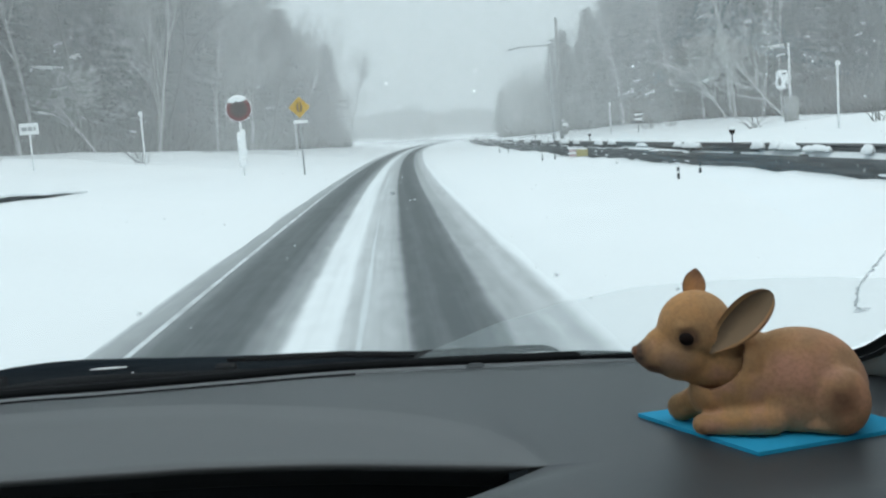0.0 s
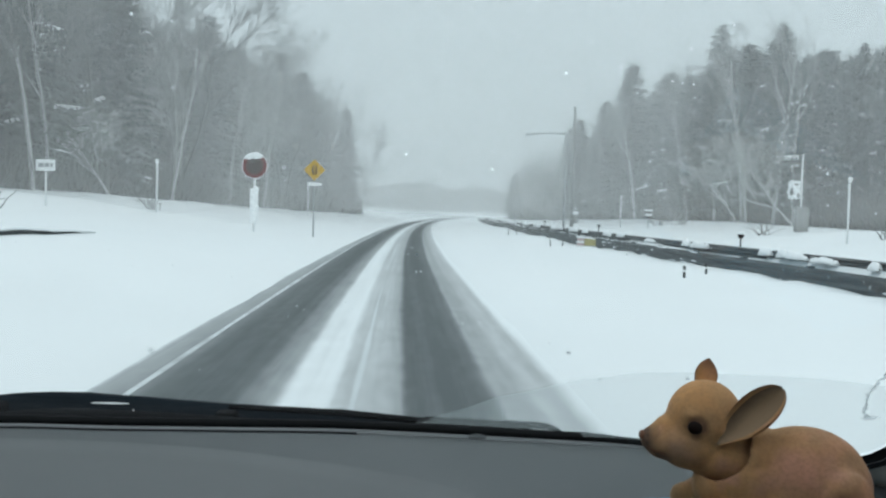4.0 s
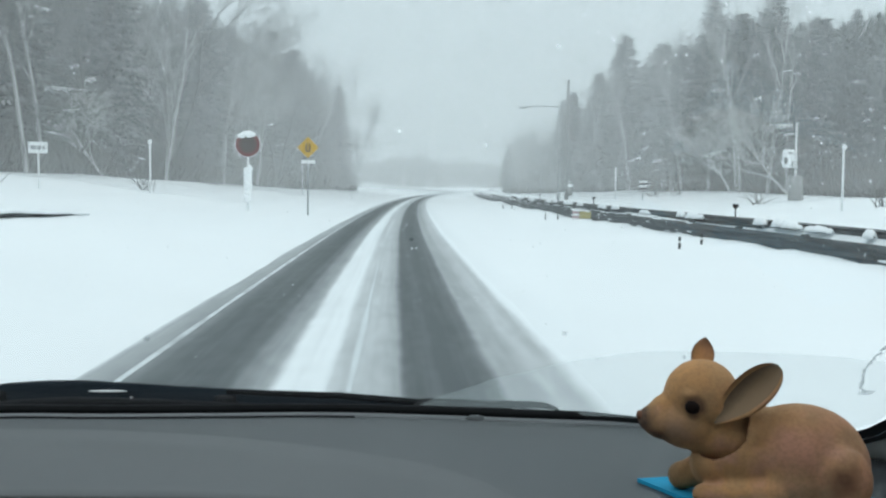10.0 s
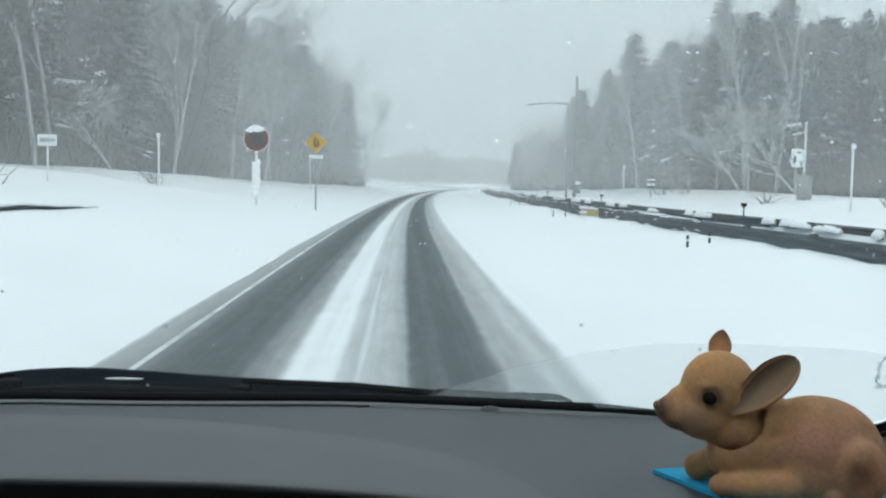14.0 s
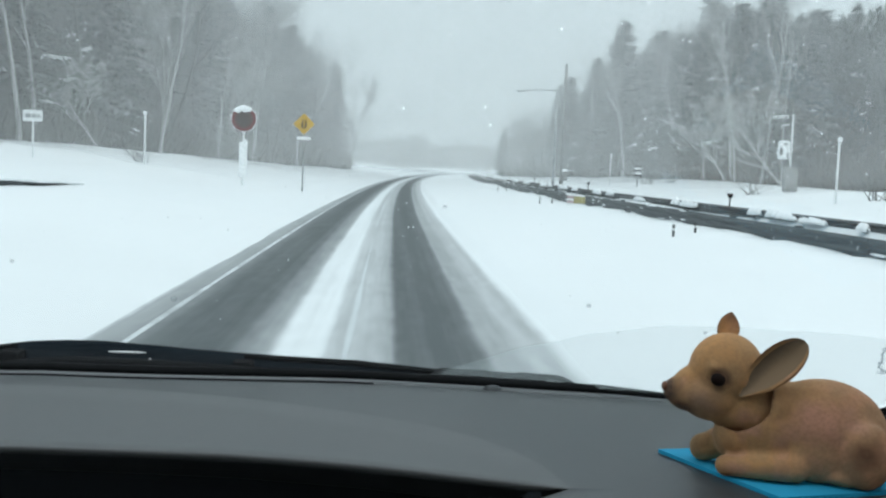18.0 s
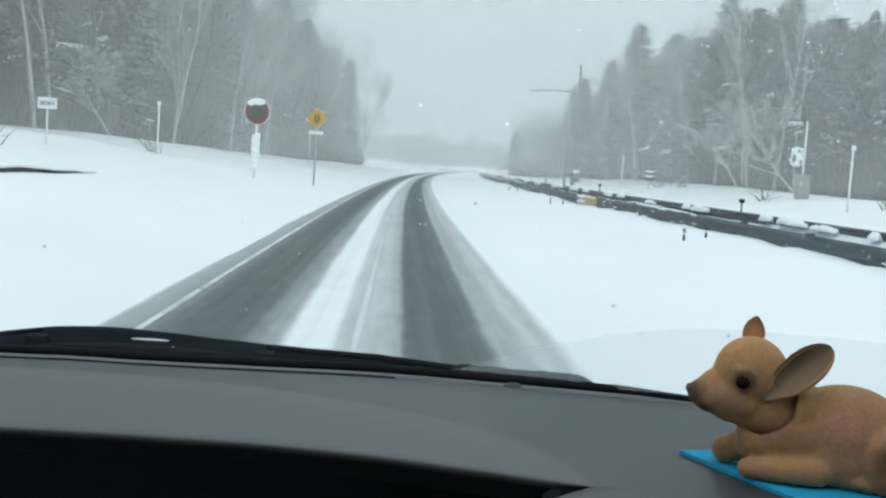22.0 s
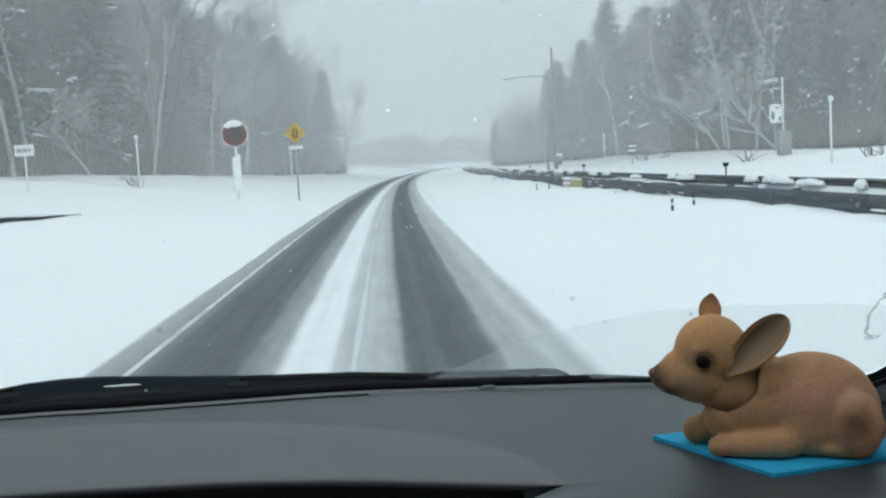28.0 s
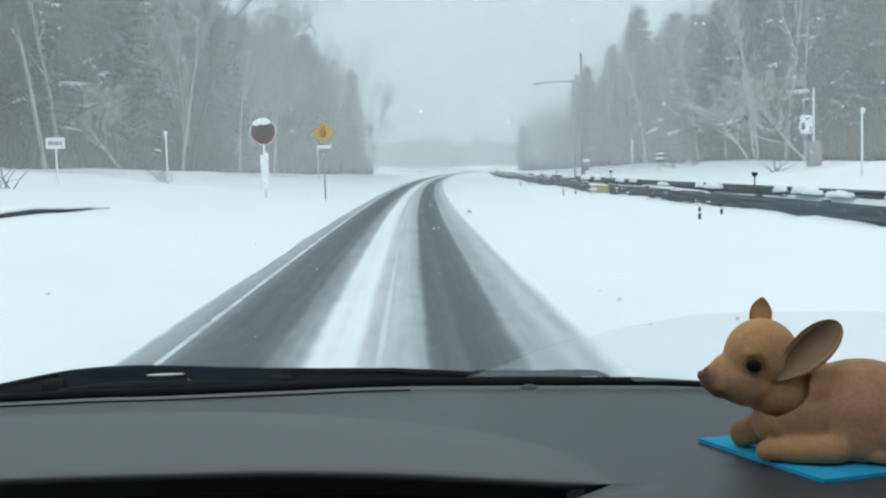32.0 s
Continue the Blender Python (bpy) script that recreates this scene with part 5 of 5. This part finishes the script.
def build_utility_poles():
    t = thing("utility_pole", "tall grey concrete utility pole with short crossarms", "utility pole", Matrix.Translation(ground_at(84, 12.7)), "poles beside the far carriageway")
    bm = bmesh.new()
    tube(bm, [(0, 0, -0.5), (0, 0, 9.6)], [0.17, 0.11], 10)
    part("shaft", bm, M_CONC, t, "", True)
    for z, x0, x1 in ((7.6, -0.2, 1.2), (7.2, -0.5, 0.4)):
        bm = bmesh.new()
        box(bm, x0, x1, -0.05, 0.05, z, z + 0.09)
        part("crossarm", bm, M_POST, t)
    bm = bmesh.new()
    tube(bm, [(0.25, 0, 0.3), (0.25, 0, 1.1)], 0.24, 12)
    part("meter_box", bm, M_CONC, t, "", True)
    bm = bmesh.new()
    ball(bm, (0.25, 0, 1.1), (0.32, 0.3, 0.14), seg=10)
    part("snow_cap", bm, M_LUMP, t, "", True)
    u = thing("street_lamp", "grey street lamp with one long level arm", "street lamp", Matrix.Translation(ground_at(82, 11.8)))
    bm = bmesh.new()
    tube(bm, [(0, 0, -0.5), (0, 0, 7.4)], [0.10, 0.08], 10)
    part("shaft", bm, M_POST, u, "", True)
    bm = bmesh.new()
    tube(bm, [(0, 0, 7.3), (-1.2, 0, 7.35), (-2.8, 0, 7.25)], [0.06, 0.05, 0.04], 8)
    part("arm", bm, M_POST, u, "", True)
    bm = bmesh.new()
    ball(bm, (-2.9, 0, 7.2), (0.32, 0.14, 0.10), seg=12)
    part("lamp_head", bm, M_POST, u, "", True)


def build_left_rail():
    t = thing("guardrail", "short stretch of guardrail nearly buried by snow", "guardrail", kind="structure")
    for i in range(6):
        bm = bmesh.new()
        s = 15.5 + 3 * i
        rows = []
        for q in (0, 2.97):
            z = snow_z(s + q, -8.4 - 0.05 * i) - 0.09 - 0.13 * ((s + q - 21.5) / 8) ** 2 + 0.04 * hill(s + q, 0, 3, 2)
            rows.append([along(s + q, -8.4 - 0.05 * i + d, z + h) for d, h in ((0, 0.06), (0.035, 0.10), (0, 0.14), (0.035, 0.19), (0, 0.23))])
        grid(bm, rows)
        ob = part("beam", bm, M_RAIL, t)
        m = ob.modifiers.new("thickness", "SOLIDIFY")
        m.thickness = 0.01
    bm = bmesh.new()
    rows = []
    for i in range(41):
        s = 16 + 13 * i / 40
        z = snow_z(s, -8.5) + 0.15 - 0.13 * ((s - 21.5) / 8) ** 2 + 0.03 * hill(s, 1, 0.9, 4)
        rows.append([along(s, -8.62, z - 0.25), along(s, -8.58, z), along(s, -8.47, z + 0.04), along(s, -8.38, z), along(s, -8.40, z - 0.03)])
    grid(bm, rows)
    part("snow_cap", bm, M_LUMP, t, "snow lying along the beam", True)


def build_shrubs():
    rng = random.Random(8)
    for i in range(16):
        bt = bmesh.new()
        for k in range(12):
            a = rng.random() * math.tau
            p = Vector((rng.uniform(-.4, .4), rng.uniform(-.4, .4), -0.2))
            d = Vector((math.cos(a) * 0.5, math.sin(a) * 0.5, 1)).normalized()
            pts = [p]
            for q in range(4):
                d = (d + Vector((rng.gauss(0, .25), rng.gauss(0, .25), -0.12))).normalized()
                p = p + d * rng.uniform(0.2, 0.4)
                pts.append(p)
            tube(bt, pts, [0.025, 0.02, 0.015, 0.011, 0.008], 4, False)
        side = -1 if i % 2 else 1
        s = 26 + 9 * i * rng.uniform(0.7, 1.1)
        t = new("shrub", solid("shrub", bt, M_SHRUB))
        t.matrix_world = Matrix.Translation(ground_at(s, side * ((14.0 if side < 0 else 19.5) + rng.uniform(-1.0, 1.5))))
        tagged(t, "low leafless shrub bent under snow", "shrub", "shrubs on the snowbanks")


def build_leaning_trees():
    rng = random.Random(31)
    meshes = [bare_tree(rng, 9, M_BIRCH, 0.9), bare_tree(rng, 8, M_BIRCH, -0.7)]
    for s, l, k, turn, scale in ((52, -20.4, 0, 2.9, 0.9), (66, -18.6, 1, 0.5, 0.85), (76, 24.0, 1, 0.2, 1.0), (66, 25.0, 0, 3.3, 0.85), (92, 22.6, 0, 0.6, 0.9)):
        t = thing("leaning_tree", "young leafless tree bent over and plastered with snow", "tree", Matrix.LocRotScale(ground_at(s, l), Euler((0, 0, turn)), (scale,) * 3), "bent trees at the wood's edge")
        for me, n in zip(meshes[k], ("trunk", "crown")):
            o = new(n, me)
            o.parent = t


def build_rail_markers():
    t = thing("rail_reflector", "small round dark reflector on a stalk above the guardrail", "reflector", Matrix.Translation(along(26, 8.55, 0.86)), "reflectors on the guardrail")
    bm = bmesh.new()
    tube(bm, [(0, 0, -0.1), (0, 0, 0.16)], 0.018, 8)
    part("stalk", bm, M_BLACK, t)
    bm = bmesh.new()
    bmesh.ops.create_cone(bm, cap_ends=True, segments=20, radius1=0.075, radius2=0.075, depth=0.03, matrix=Matrix.Translation((0, 0, 0.22)) @ Matrix.Rotation(radians(90), 4, "X"))
    part("lens", bm, M_BLACK, t)
    bm = bmesh.new()
    ball(bm, (0, -0.01, 0.28), (0.07, 0.04, 0.03), seg=10)
    part("snow_cap", bm, M_LUMP, t, "", True)
    for s in (46, 66, 90):
        copy_thing(t, Matrix.Translation(along(s, 8.55, 0.86)))


def build_striped_marker():
    t = thing("striped_marker", "small black and white striped roadside marker board", "road sign", Matrix.Translation(ground_at(76, 17.2)))
    pole(t, 1.3, 0.035, M_POST)
    for k in range(5):
        bm = bmesh.new()
        box(bm, -0.28, 0.28, -0.06, -0.04, 0.75 + 0.17 * k, 0.905 + 0.17 * k, 0.006)
        part("stripe", bm, M_WHITE if k % 2 else M_BLACK, t)


def build_board_sign():
    t = thing("board_sign", "small white information board on a thin post", "road sign", Matrix.Translation(ground_at(40, -13.6)))
    pole(t, 1.75, 0.035, M_WHITE)
    bm = bmesh.new()
    box(bm, -0.36, 0.36, -0.06, -0.03, 1.35, 1.78, 0.02)
    part("board", bm, M_WHITE, t, "white board")
    for x, w in ((-0.17, 0.10), (0.05, 0.08), (0.22, 0.04)):
        bm = bmesh.new()
        box(bm, x - w, x + w, -0.066, -0.061, 1.49, 1.64, 0.0)
        part("bar", bm, M_POST, t)


def build_barrier_end():
    t = thing("crash_cushion", "half-buried barrier end with a faded striped face and yellow panel", "barrier", Matrix.Translation(ground_at(39, 6.7)) @ Matrix.Scale(0.72, 4))
    for k in range(5):
        bm = bmesh.new()
        box(bm, -0.25, 0.10, -0.04, 0.04, -0.05 + 0.12 * k, 0.065 + 0.12 * k, 0.01)
        part("stripe", bm, M_PINK if k % 2 else M_WHITE, t)
    bm = bmesh.new()
    box(bm, 0.12, 0.72, -0.02, 0.02, 0.05, 0.42, 0.015)
    part("panel", bm, M_AMBER, t, "dull yellow panel")
    bm = bmesh.new()
    for k in range(7):
        ball(bm, (-0.25 + 0.14 * k, 0, 0.52 - 0.014 * k), (0.11, 0.09, 0.05), seg=8)
    part("snow_cap", bm, M_LUMP, t, "", True)


build_board_sign()
build_barrier_end()
build_leaning_trees()
build_rail_markers()
build_striped_marker()
build_round_sign()
build_diamond_sign()
build_snow_pole()
build_delineators()
build_beacon()
build_utility_poles()
build_left_rail()
build_shrubs()
